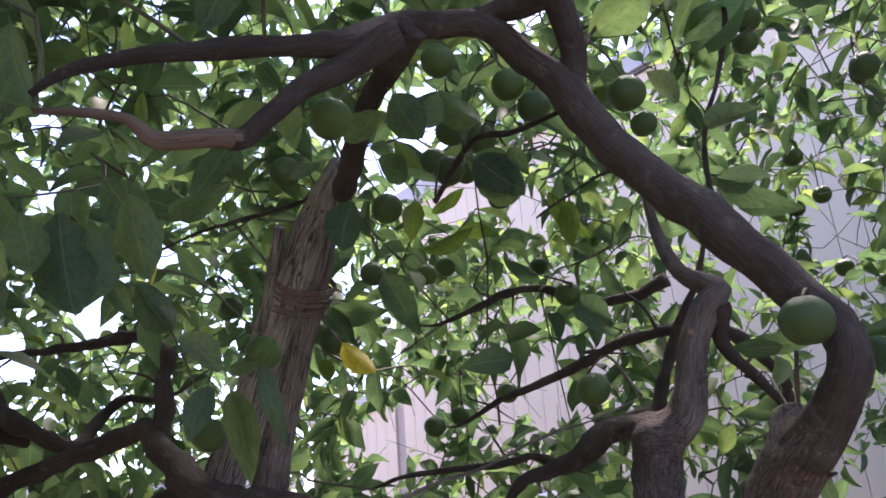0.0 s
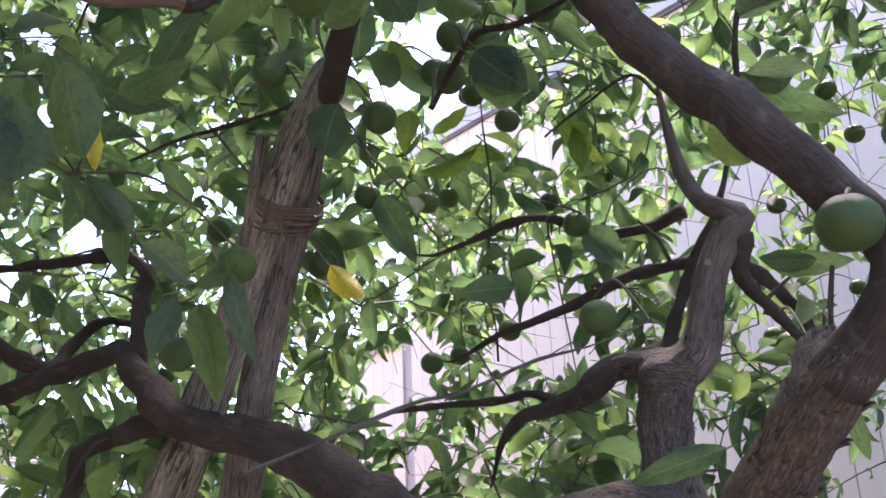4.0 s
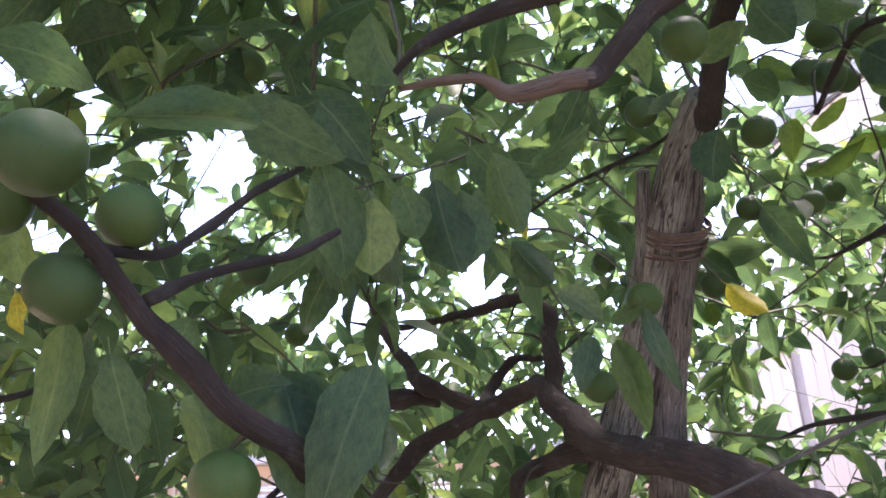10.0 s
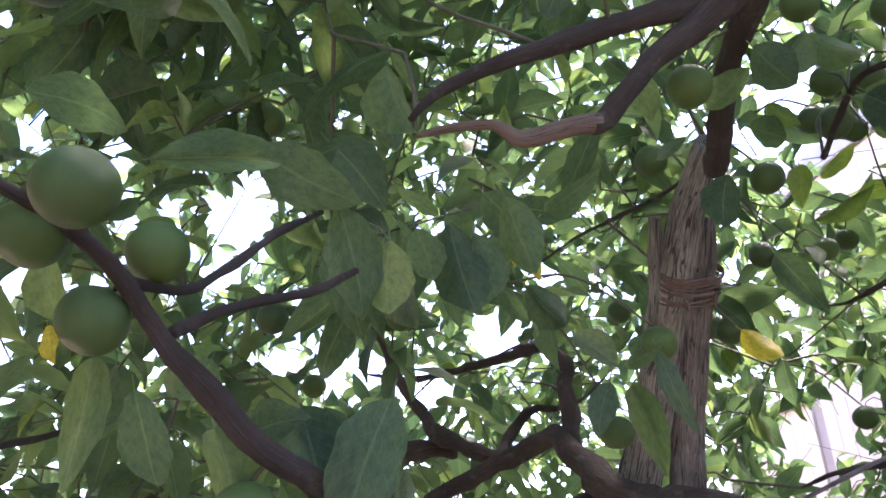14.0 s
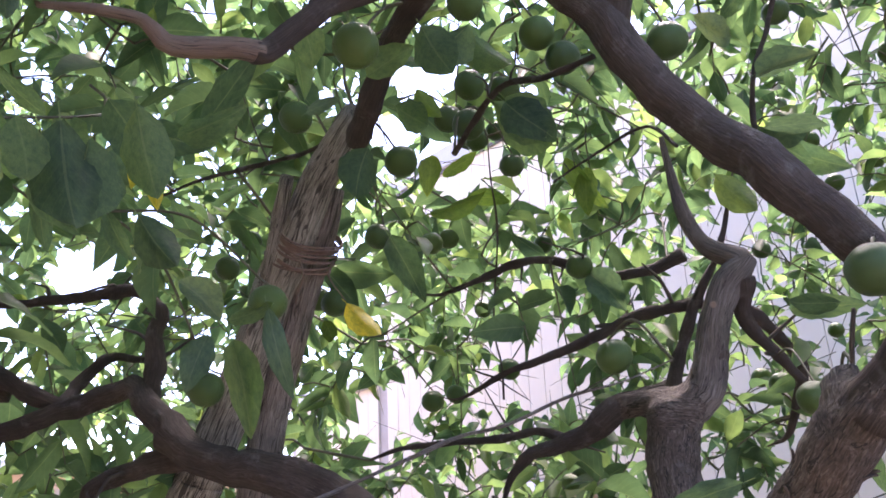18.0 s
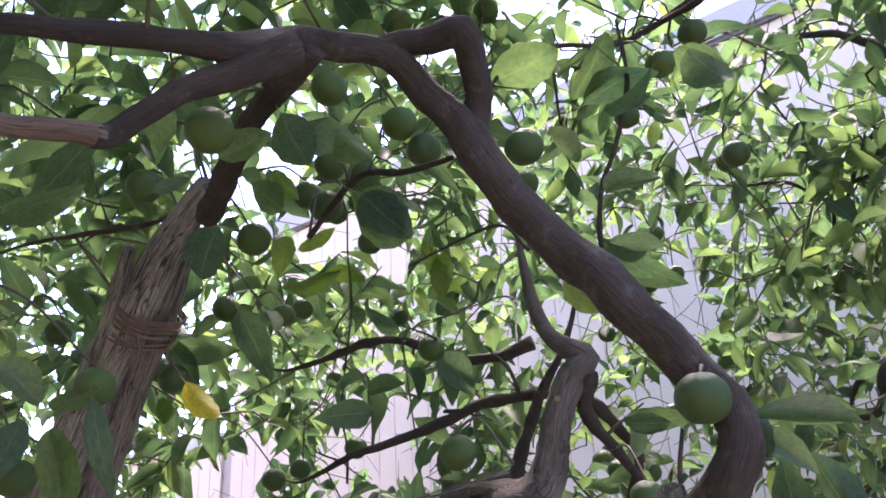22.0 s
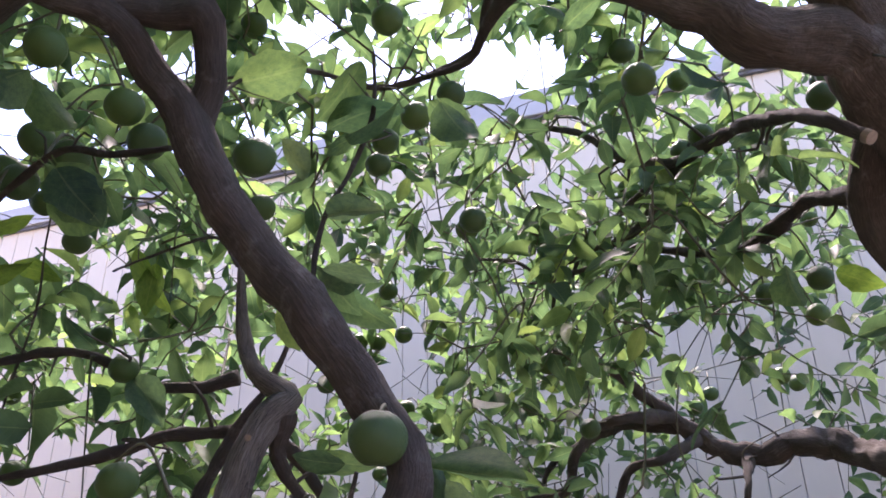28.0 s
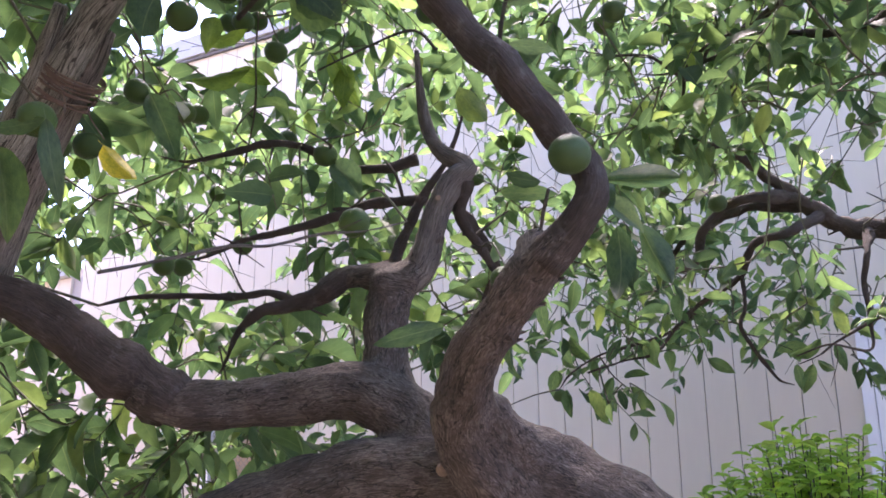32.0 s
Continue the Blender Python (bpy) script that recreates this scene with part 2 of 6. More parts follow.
PEEL = fruit_material()
CALYX = plain("calyx", [(0.3, (0.12, 0.16, 0.05)), (0.7, (0.2, 0.22, 0.09))], 90.0, 0.7, 0.2)
SIDING = plain("painted_siding", [(0.3, (0.58, 0.505, 0.4)), (0.7, (0.64, 0.56, 0.45))], 2.5, 0.55, 0.05, stretch=(1, 1, 0.25))
WALL_BACKING = plain("dark_joint", [(0.3, (0.33, 0.3, 0.28)), (0.7, (0.4, 0.37, 0.35))], 5.0, 0.9, 0.0)
SOFFIT = plain("grey_eave", [(0.3, (0.34, 0.345, 0.355)), (0.7, (0.42, 0.425, 0.435))], 3.0, 0.6, 0.05)
ROOF = plain("dark_roof", [(0.3, (0.08, 0.08, 0.09)), (0.7, (0.15, 0.15, 0.17))], 12.0, 0.7, 0.3)
WHITE_METAL = plain("white_aluminium", [(0.3, (0.72, 0.72, 0.74)), (0.7, (0.82, 0.82, 0.83))], 4.0, 0.35, 0.03)
DARK_SEAL = plain("black_seal", [(0.3, (0.02, 0.02, 0.025)), (0.7, (0.04, 0.04, 0.05))], 20.0, 0.5, 0.0)
CREAM = plain("cream_render", [(0.3, (0.38, 0.27, 0.17)), (0.7, (0.46, 0.34, 0.23))], 3.0, 0.85, 0.2)
BEIGE_METAL = plain("beige_shutter", [(0.3, (0.27, 0.235, 0.18)), (0.7, (0.33, 0.29, 0.225))], 3.0, 0.5, 0.05)
VAN_PAINT = plain("white_paint", [(0.3, (0.74, 0.77, 0.8)), (0.7, (0.82, 0.84, 0.86))], 1.5, 0.22, 0.0)
RUBBER = plain("rubber", [(0.3, (0.02, 0.02, 0.02)), (0.7, (0.04, 0.04, 0.04))], 40.0, 0.8, 0.2)
STEEL = plain("grey_steel", [(0.3, (0.28, 0.3, 0.33)), (0.7, (0.38, 0.4, 0.43))], 12.0, 0.4, 0.05, metal=0.7)
BLOCKER_DARK = plain("dark_blocker", [(0.3, (0.12, 0.11, 0.1)), (0.7, (0.2, 0.18, 0.16))], 5.0, 0.85, 0.3, stretch=(6, 6, 0.6))
# soil stays out of view; made pale to bounce light onto wall and leaves
SOIL = plain("bounce_soil", [(0.25, (0.13, 0.105, 0.075)), (0.5, (0.23, 0.195, 0.145)), (0.75, (0.33, 0.285, 0.22))], 2.2, 0.95, 0.8, 8.0, distance=0.04)


def mesh_glass():
    """Wired glass: diagonal wire net behind a frosted pane."""
    m, n, l, b = mat("wired_glass")
    co = n.new("ShaderNodeTexCoord")
    sp = n.new("ShaderNodeSeparateXYZ")
    l.new(co.outputs["Object"], sp.inputs["Vector"])
    lines = []
    for sgn in (1, -1):
        d = math_node(n, l, "ADD", sp.outputs["X"], math_node(n, l, "MULTIPLY", sp.outputs["Z"], float(sgn)))
        fr = math_node(n, l, "FRACT", math_node(n, l, "MULTIPLY", d, 42.0), 0.0)
        lines.append(math_node(n, l, "LESS_THAN", fr, 0.16))
    net = math_node(n, l, "MAXIMUM", lines[0], lines[1])
    l.new(mix_col(n, l, net, (0.3, 0.33, 0.36), (0.5, 0.52, 0.54)), b.inputs["Base Color"])
    b.inputs["Roughness"].default_value = 0.3
    return m


WIRED = mesh_glass()


def glass_material():
    m, n, l, b = mat("dark_glass")
    b.inputs["Base Color"].default_value = (0.05, 0.06, 0.07, 1)
    b.inputs["Roughness"].default_value = 0.1
    b.inputs["Coat Weight"].default_value = 0.5
    return m


GLASS = glass_material()


# ---- building blocks ----
def part(name, bm, material, parent, label=""):
    me = bpy.data.meshes.new(name)
    bm.to_mesh(me)
    bm.free()
    me.materials.append(material)
    ob = new(name, me)
    ob.parent = parent
    return tagged(ob, label) if label else ob


def thing(name, label, category, at=(0, 0, 0), turn=0.0, group="", kind=""):
    ob = new(name)
    ob.empty_display_size = 0.1
    ob.matrix_world = pose(*at, 0, 0, turn)
    return tagged(ob, label, category, group, kind)


def box(bm, lo, hi, bevel=0.0):
    c = [(a + b) / 2 for a, b in zip(lo, hi)]
    s = [b - a for a, b in zip(lo, hi)]
    made = bmesh.ops.create_cube(bm, size=1.0, matrix=Matrix.LocRotScale(c, None, s))
    if bevel:
        edges = {e for v in made["verts"] for e in v.link_edges}
        bmesh.ops.bevel(bm, geom=list(edges), offset=bevel, segments=2, profile=0.6, affect="EDGES")
    return bm


def smooth(ob):
    ob.data.polygons.foreach_set("use_smooth", [True] * len(ob.data.polygons))
    return ob


def spline(points, step=0.02):
    """Catmull-Rom through rows of x, y, z, r, at about even steps."""
    p = np.array(points, float)
    p = np.vstack([2 * p[0] - p[1], p, 2 * p[-1] - p[-2]])
    out = []
    for i in range(1, len(p) - 2):
        a, b, c, d = p[i - 1:i + 3]
        k = max(2, int(np.linalg.norm((c - b)[:3]) / step))
        for t in np.arange(k) / k:
            q = 0.5 * (2 * b + (c - a) * t + (2 * a - 5 * b + 4 * c - d) * t * t + (3 * b - a - 3 * c + d) * t ** 3)
            q[3] = b[3] + (c[3] - b[3]) * t
            out.append(q)
    out.append(p[-2])
    return np.array(out)


def tube_arrays(path, sides, lumps=0.0, rng=None):
    """Vertices, quads and uv of a tube along rows of x, y, z, r, with closed ends."""
    p, r = path[:, :3], path[:, 3]
    tan = np.gradient(p, axis=0)
    tan /= np.linalg.norm(tan, axis=1)[:, None] + 1e-9
    nrm = np.cross(tan[0], (0.31, 0.2, 0.93))
    nrm /= np.linalg.norm(nrm)
    verts, ang = [], np.arange(sides) / sides * 2 * np.pi
    for i in range(len(p)):
        nrm = nrm - tan[i] * (nrm @ tan[i])
        nrm /= np.linalg.norm(nrm) + 1e-9
        bi = np.cross(tan[i], nrm)
        rr = np.full(sides, r[i])
        if lumps:
            ring = [noise.noise(Vector(p[i] * 11 + 3.0 * (np.cos(a) * nrm + np.sin(a) * bi) * r[i] * 12)) for a in ang]
            fine = [noise.noise(Vector(p[i] * 34 + (np.cos(a) * nrm + np.sin(a) * bi) * 2.2)) for a in ang]
            rr = r[i] * (1 + lumps * np.array(ring) + 0.5 * lumps * np.array(fine))
        verts.append(p[i] + rr[:, None] * (np.cos(ang)[:, None] * nrm + np.sin(ang)[:, None] * bi))
    n = len(p)
    verts = np.vstack(verts + [p[:1], p[-1:]])
    faces = [(i * sides + j, i * sides + (j + 1) % sides, (i + 1) * sides + (j + 1) % sides, (i + 1) * sides + j) for i in range(n - 1) for j in range(sides)]
    a, b = n * sides, n * sides + 1
    faces += [(a, (j + 1) % sides, j) for j in range(sides)] + [(b, (n - 1) * sides + j, (n - 1) * sides + (j + 1) % sides) for j in range(sides)]
    return verts, faces


def tube_mesh(name, points, sides=12, lumps=0.0, step=0.02, crook=0.0):
    path = spline(points, step)
    if crook:
        # small bends and knobs along the limb, none at its foot
        for i, row in enumerate(path):
            fade = min(1, i * step / 0.06)
            for j in range(3):
                row[j] += fade * crook * row[3] * (0.9 * noise.noise(Vector(row[:3] * 13) + Vector((j * 9, 0, 0))) + 0.5 * noise.noise(Vector(row[:3] * 38) + Vector((j * 5, 2, 0))))
            row[3] *= 1 + 0.6 * crook * noise.noise(Vector(row[:3] * 27)) + 0.5 * crook * max(0, noise.noise(Vector(row[:3] * 17 + 40)) - 0.2)
    verts, faces = tube_arrays(path, sides, lumps)
    me = bpy.data.meshes.new(name)
    me.from_pydata(verts.tolist(), [], faces)
    run = np.r_[0, np.cumsum(np.linalg.norm(np.diff(path[:, :3], axis=0), axis=1))]
    uv = me.uv_layers.new(name="UVMap")
    n = len(path) * sides
    data = []
    for f in faces:
        js = [v % sides for v in f]
        wrap = len(f) == 4 and max(js) - min(js) > 1
        for v in f:
            i, j = (v // sides, v % sides) if v < n else ((0 if v == n else len(path) - 1), 0)
            data += [run[i], (j + (sides if wrap and j == 0 else 0)) / sides * 0.6]
    uv.data.foreach_set("uv", data)
    me.polygons.foreach_set("use_smooth", [True] * len(me.polygons))
    return me


def leaf_template(stations, fold=0.18, droop=0.16, wave=0.03, seed=0):
    """A leaf of length 1 along x, width 1 across y, folded at the midrib, drooping to the tip: vertices, quads, uv."""
    rng = random.Random(seed)
    us = np.linspace(0, 1, stations)
    ph = rng.uniform(0, 6.3)
    verts, uv = [], []
    for u in us:
        w = 0.5 * (math.sin(math.pi * min(1, u ** 0.84 * 0.985 + 0.015)) ** 0.86)
        z = -droop * u * u
        for sgn in (-1, 0, 1):
            verts.append((u, sgn * w, z + abs(sgn) * w * fold + wave * sgn * math.sin(7 * u + ph)))
            uv.append((u, 0.5 + 0.5 * sgn))
    quads = [(3 * i + j, 3 * i + 3 + j, 3 * i + 4 + j, 3 * i + 1 + j) for i in range(stations - 1) for j in range(2)]
    return np.array(verts), quads, np.array(uv)


def curled_leaf(fold, droop, wave, curl, seed):
    """A leaf for close views: five rows across, scalloped wavy margins, pointed and curling tip."""
    rng = random.Random(seed)
    ph, ph2, lean = rng.uniform(0, 6.3), rng.uniform(0, 6.3), rng.uniform(-0.08, 0.08)
    verts, uv = [], []
    n = 18
    for i in range(n):
        u = i / (n - 1)
        w = 0.5 * (math.sin(math.pi * min(1, u ** 0.86 * 0.985 + 0.015)) ** 0.78)
        z = -droop * u * u - curl * max(0, u - 0.6) ** 2
        for sgn in (-1, -0.55, 0, 0.55, 1):
            edge = abs(sgn)
            ww = w * (1 + (0.05 * math.sin(23 * u + ph2 + sgn) if edge == 1 else 0))
            lift = w * (fold * edge - 0.5 * curl * edge * edge) + wave * edge * math.sin(9 * u + ph + 2.0 * sgn)
            verts.append((u, sgn * ww + lean * math.sin(math.pi * u), z + lift))
            uv.append((u, 0.5 + 0.5 * sgn))
    quads = [(5 * i + j, 5 * i + 5 + j, 5 * i + 6 + j, 5 * i + 1 + j) for i in range(n - 1) for j in range(4)]
    return np.array(verts), quads, np.array(uv)


def merged_mesh(name, verts, quads, uvs, material):
    me = bpy.data.meshes.new(name)
    verts, quads = np.asarray(verts, np.float32), np.asarray(quads, np.int32)
    me.vertices.add(len(verts))
    me.vertices.foreach_set("co", verts.ravel())
    me.loops.add(quads.size)
    me.loops.foreach_set("vertex_index", quads.ravel())
    me.polygons.add(len(quads))
    me.polygons.foreach_set("loop_start", np.arange(len(quads), dtype=np.int32) * 4)
    me.polygons.foreach_set("loop_total", np.full(len(quads), 4, np.int32))
    if uvs is not None:
        me.uv_layers.new(name="UVMap").data.foreach_set("uv", np.asarray(uvs, np.float32)[quads.ravel()].ravel())
    me.polygons.foreach_set("use_smooth", np.ones(len(quads), bool))
    me.materials.append(material)
    me.update(calc_edges=True)
    me.validate()
    return me


def frames_from(axis, normal):
    """Right-handed frames with x along axis and z near normal, for many rows."""
    x = axis / np.linalg.norm(axis, axis=1)[:, None]
    y = np.cross(normal, x)
    y /= np.linalg.norm(y, axis=1)[:, None] + 1e-9
    return np.stack([x, y, np.cross(x, y)], 2)


def scatter_leaves(name, base, axis, normal, length, width, material, parent, seed=0):
    """Many leaves joined into one mesh."""
    sets = [leaf_template(6, f, d, w, seed + i) for i, (f, d, w) in enumerate(((0.22, 0.12, 0.03), (0.35, 0.25, 0.05), (0.12, 0.32, 0.04), (0.3, 0.05, 0.06), (0.5, 0.18, 0.03)))]
    turn = frames_from(axis, normal)
    vs, qs, us, at = [], [], [], 0
    for k, (v, q, uv) in enumerate(sets):
        pick = np.arange(len(base)) % len(sets) == k
        b, t = base[pick], turn[pick]
        local = v[None] * np.stack([length[pick], width[pick], length[pick]], 1)[:, None]
        co = np.einsum("nij,nvj->nvi", t, local) + b[:, None]
        m = len(b)
        vs.append(co.reshape(-1, 3))
        qs.append((np.array(q)[None] + (at + np.arange(m) * len(v))[:, None, None]).reshape(-1, 4))
        us.append(np.tile(uv, (m, 1)))
        at += m * len(v)
    ob = new(name, merged_mesh(name, np.vstack(vs), np.vstack(qs), np.vstack(us), material))
    ob.parent = parent
    return ob


# ---- ground and houses ----
def ground():
    bm = bmesh.new()
    bmesh.ops.create_grid(bm, x_segments=60, y_segments=60, size=400.0)
    for v in bm.verts:
        v.co.z = 0.0 if v.co.length > 60 else 0.05 * noise.noise(v.co * 0.6)
    tagged(part("ground", bm, SOIL, None), "unseen pale brown soil under the citrus trees, toned to bounce light", "ground", kind="structure")


ground()

WALL_AT, WALL_TURN = Vector((2.103, 3.562, 0.0)), math.degrees(math.atan2(0.683, -0.73))
EAVE = 4.32
WIDTH = 0.1418
DOOR = (-1.78, -0.9)
MESH_WIN = (2.28, 2.98)
HOUSE_END = 4.4
ANNEX_END, ANNEX_TOP = 5.9, 2.75


def house():
    """Board-clad wall along local x (away to the left), facing local +y towards the garden."""
    root = thing("house", "pale lilac-white house wall of vertical boards with grey eave", "house", WALL_AT, WALL_TURN)
    bm = bmesh.new()
    for lo, hi, z0, z1 in ((-6.0, DOOR[0], 0, EAVE), (DOOR[0], DOOR[1], 1.99, EAVE), (DOOR[1], MESH_WIN[0], 0, EAVE), (MESH_WIN[0], MESH_WIN[1], 0, 0.9), (MESH_WIN[0], MESH_WIN[1], 1.82, EAVE), (MESH_WIN[1], HOUSE_END, 0, EAVE)):
        box(bm, (lo, -0.16, z0), (hi, -0.012, z1))
    part("wall", bm, WALL_BACKING, root)
    # boards
    boards = {}
    for k in range(-42, int(HOUSE_END / WIDTH)):
        x0 = -0.017 + k * WIDTH
        mid = x0 + WIDTH / 2
        spans = [(0.06, EAVE)]
        if DOOR[0] - 0.06 < mid < DOOR[1] + 0.06:
            spans = [(2.04, EAVE)]
        elif MESH_WIN[0] - 0.05 < mid < MESH_WIN[1] + 0.05:
            spans = [(0.06, 0.86), (1.88, EAVE)]
        for z0, z1 in spans:
            if (z0, z1) not in boards:
                bm = bmesh.new()
                box(bm, (0.0018, -0.012, z0), (WIDTH - 0.0018, 0.006, z1), 0.002)
                me = bpy.data.meshes.new("board")
                bm.to_mesh(me)
                bm.free()
                me.materials.append(SIDING)
                boards[z0, z1] = me
            ob = new("board", boards[z0, z1])
            ob.parent = root
            ob.location = (x0, 0, 0)
    bm = bmesh.new()
    box(bm, (-6.1, -0.2, EAVE), (HOUSE_END + 0.1, 0.05, EAVE + 0.17), 0.006)
    part("fascia", bm, SOFFIT, root, "blue-grey metal fascia")
    part("drip_edge", box(bmesh.new(), (-6.1, 0.004, EAVE - 0.022), (HOUSE_END + 0.1, 0.03, EAVE - 0.003)), ROOF, root)
    bm = bmesh.new()
    box(bm, (-6.05, -6.2, EAVE + 0.02), (HOUSE_END + 0.05, -0.21, EAVE + 0.12))
    part("roof", bm, ROOF, root)
    bm = bmesh.new()
    box(bm, (-6.0, -6.0, 0), (-5.85, -0.16, EAVE))
    box(bm, (HOUSE_END - 0.15, -6.0, 0), (HOUSE_END, -0.16, EAVE))
    box(bm, (-6.0, -6.15, 0), (HOUSE_END, -6.0, EAVE))
    part("side_wall", bm, SIDING, root)
    # lower annex in line with the wall
    bm = bmesh.new()
    box(bm, (HOUSE_END + 0.004, -2.5, 0), (ANNEX_END, -0.03, ANNEX_TOP))
    part("annex_wall", bm, WALL_BACKING, root)
    annex = None
    for k in range(int(HOUSE_END / WIDTH) + 1, int(ANNEX_END / WIDTH)):
        if annex is None:
            annex = bpy.data.meshes.new("board")
            bm = box(bmesh.new(), (0.0018, -0.03, 0.06), (WIDTH - 0.0018, -0.008, ANNEX_TOP), 0.002)
            bm.to_mesh(annex)
            bm.free()
            annex.materials.append(SIDING)
        ob = new("board", annex)
        ob.parent = root
        ob.location = (-0.017 + k * WIDTH, 0, 0)
    part("annex_roof", box(bmesh.new(), (HOUSE_END + 0.12, -2.6, ANNEX_TOP + 0.003), (ANNEX_END + 0.08, 0.06, ANNEX_TOP + 0.1), 0.006), SOFFIT, root)
    # door with a wired pane
    door = part("door", box(bmesh.new(), (DOOR[0] + 0.05, -0.1, 0.04), (DOOR[1] - 0.05, -0.04, 1.93), 0.004), WHITE_METAL, root, "white framed door with wired glass")
    bm = bmesh.new()
    for lo, hi in (((DOOR[0] - 0.02, -0.11, 0), (DOOR[0] + 0.05, 0.03, 1.95)), ((DOOR[1] - 0.05, -0.11, 0), (DOOR[1] + 0.02, 0.03, 1.95)), ((DOOR[0] - 0.02, -0.11, 1.93), (DOOR[1] + 0.02, 0.03, 2.01)), ((DOOR[0] - 0.05, 0.0, 2.015), (DOOR[1] + 0.05, 0.05, 2.035))):
        box(bm, lo, hi, 0.004)
    part("door_frame", bm, WHITE_METAL, door)
    part("seal", box(bmesh.new(), (DOOR[1] - 0.062, -0.05, 0.1), (DOOR[1] - 0.05, -0.025, 1.9)), DARK_SEAL, door)
    part("pane", box(bmesh.new(), (DOOR[0] + 0.12, -0.05, 0.95), (DOOR[1] - 0.12, -0.03, 1.86)), WIRED, door, "grey wired glass pane")
    part("pane", box(bmesh.new(), (DOOR[0] + 0.12, -0.05, 0.14), (DOOR[1] - 0.12, -0.03, 0.88)), WIRED, door, "grey wired glass pane")
    # corner trim
    part("trim", box(bmesh.new(), (DOOR[1] + 0.022, 0.007, 0.05), (DOOR[1] + 0.072, 0.024, 2.02), 0.004), WHITE_METAL, root)
    win = part("window", box(bmesh.new(), (MESH_WIN[0], -0.12, 0.9), (MESH_WIN[1], -0.1, 1.82)), CREAM, root, "beige lattice window in a white frame")
    bm = bmesh.new()
    for lo, hi in (((MESH_WIN[0] - 0.03, -0.11, 0.86), (MESH_WIN[0] + 0.03, 0.03, 1.86)), ((MESH_WIN[1] - 0.03, -0.11, 0.86), (MESH_WIN[1] + 0.03, 0.03, 1.86)), ((MESH_WIN[0], -0.11, 1.8), (MESH_WIN[1], 0.03, 1.86)), ((MESH_WIN[0], -0.11, 0.86), (MESH_WIN[1], 0.04, 0.92))):
        box(bm, lo, hi, 0.004)
    part("window_frame", bm, WHITE_METAL, win)
    bm = bmesh.new()
    lw, z0, z1 = MESH_WIN[1] - MESH_WIN[0], 0.92, 1.8
    for sgn in (1, -1):
        k = -z1
        while k < lw + z1:
            pts = [(MESH_WIN[0] + k + sgn * (z - 1.36), z) for z in (z0, z1)]
            (xa, za), (xb, zb) = pts
            ta = min(max((MESH_WIN[0] + 0.02 - xa) / (xb - xa), 0), 1)
            tb = min(max((MESH_WIN[1] - 0.02 - xa) / (xb - xa), 0), 1)
            ta, tb = min(ta, tb), max(ta, tb)
            if tb - ta > 0.03:
                pa, pb = Vector((xa + (xb - xa) * ta, 0.0, za + (zb - za) * ta)), Vector((xa + (xb - xa) * tb, 0.0, za + (zb - za) * tb))
                mid, d = (pa + pb) / 2, pb - pa
                bmesh.ops.create_cube(bm, size=1.0, matrix=Matrix.Translation(mid) @ d.to_track_quat("X", "Z").to_matrix().to_4x4() @ Matrix.Diagonal((d.length, 0.004, 0.004, 1)))
            k += 0.045
    part("lattice", bm, BEIGE_METAL, win)


house()


def neighbour_houses():
    """Cream houses beyond the yard."""
    a = thing("neighbour_house", "sunlit cream rendered house with a lower wing and grey screen", "house", (-11.2, 2.25, 0), 43.8)
    part("wall", box(bmesh.new(), (-6, -7, 0), (0, 0, 7.4), 0.02), CREAM, a)
    part("roof", box(bmesh.new(), (-6.3, -7.3, 7.4), (0.35, 0.3, 7.58), 0.02), ROOF, a)
    part("wing_wall", box(bmesh.new(), (-5.5, 0.004, 0), (0.003, 1.95, 4.3), 0.02), CREAM, a)
    part("wing_roof", box(bmesh.new(), (-5.6, 0.006, 4.303), (0.12, 2.08, 4.4), 0.01), BEIGE_METAL, a)
    # plain grey panel in a white frame, set back above the wing
    screen = part("screen", box(bmesh.new(), (-1.2, 0.01, 4.403), (-1.16, 1.0, 6.3)), SOFFIT, a, "pale grey framed panel")
    bm = bmesh.new()
    for z in (4.46, 5.05, 5.66, 6.27):
        box(bm, (-1.158, 0.012, z), (-1.12, 1.02, z + 0.05))
    for y in (0.012, 0.98):
        box(bm, (-1.156, y, 4.404), (-1.115, y + 0.05, 6.33))
    part("screen_frame", bm, WHITE_METAL, screen)
    me = tube_mesh("downpipe", [(0.06, -0.12, 0.02, 0.04), (0.06, -0.12, 3.5, 0.04), (0.06, -0.12, 7.38, 0.04)], 10, 0, 0.5)
    me.materials.append(BEIGE_METAL)
    ob = new("downpipe", me)
    ob.parent = a
    b = thing("garage", "beige garage with a ribbed metal shutter and low roof", "garage", (-8.2, 9.6, 0), 38.0)
    part("wall", box(bmesh.new(), (-6, 0, 0), (5, 4, 2.65), 0.02), CREAM, b)
    part("roof", box(bmesh.new(), (-6.3, -0.3, 2.65), (5.3, 4.3, 2.8), 0.02), SOFFIT, b)
    bm = bmesh.new()
    for i in range(90):
        box(bm, (-5.4 + i * 0.11, -0.03, 0.05), (-5.4 + i * 0.11 + 0.07, -0.003, 2.45))
    part("shutter", bm, BEIGE_METAL, b, "ribbed beige metal shutter")


neighbour_houses()


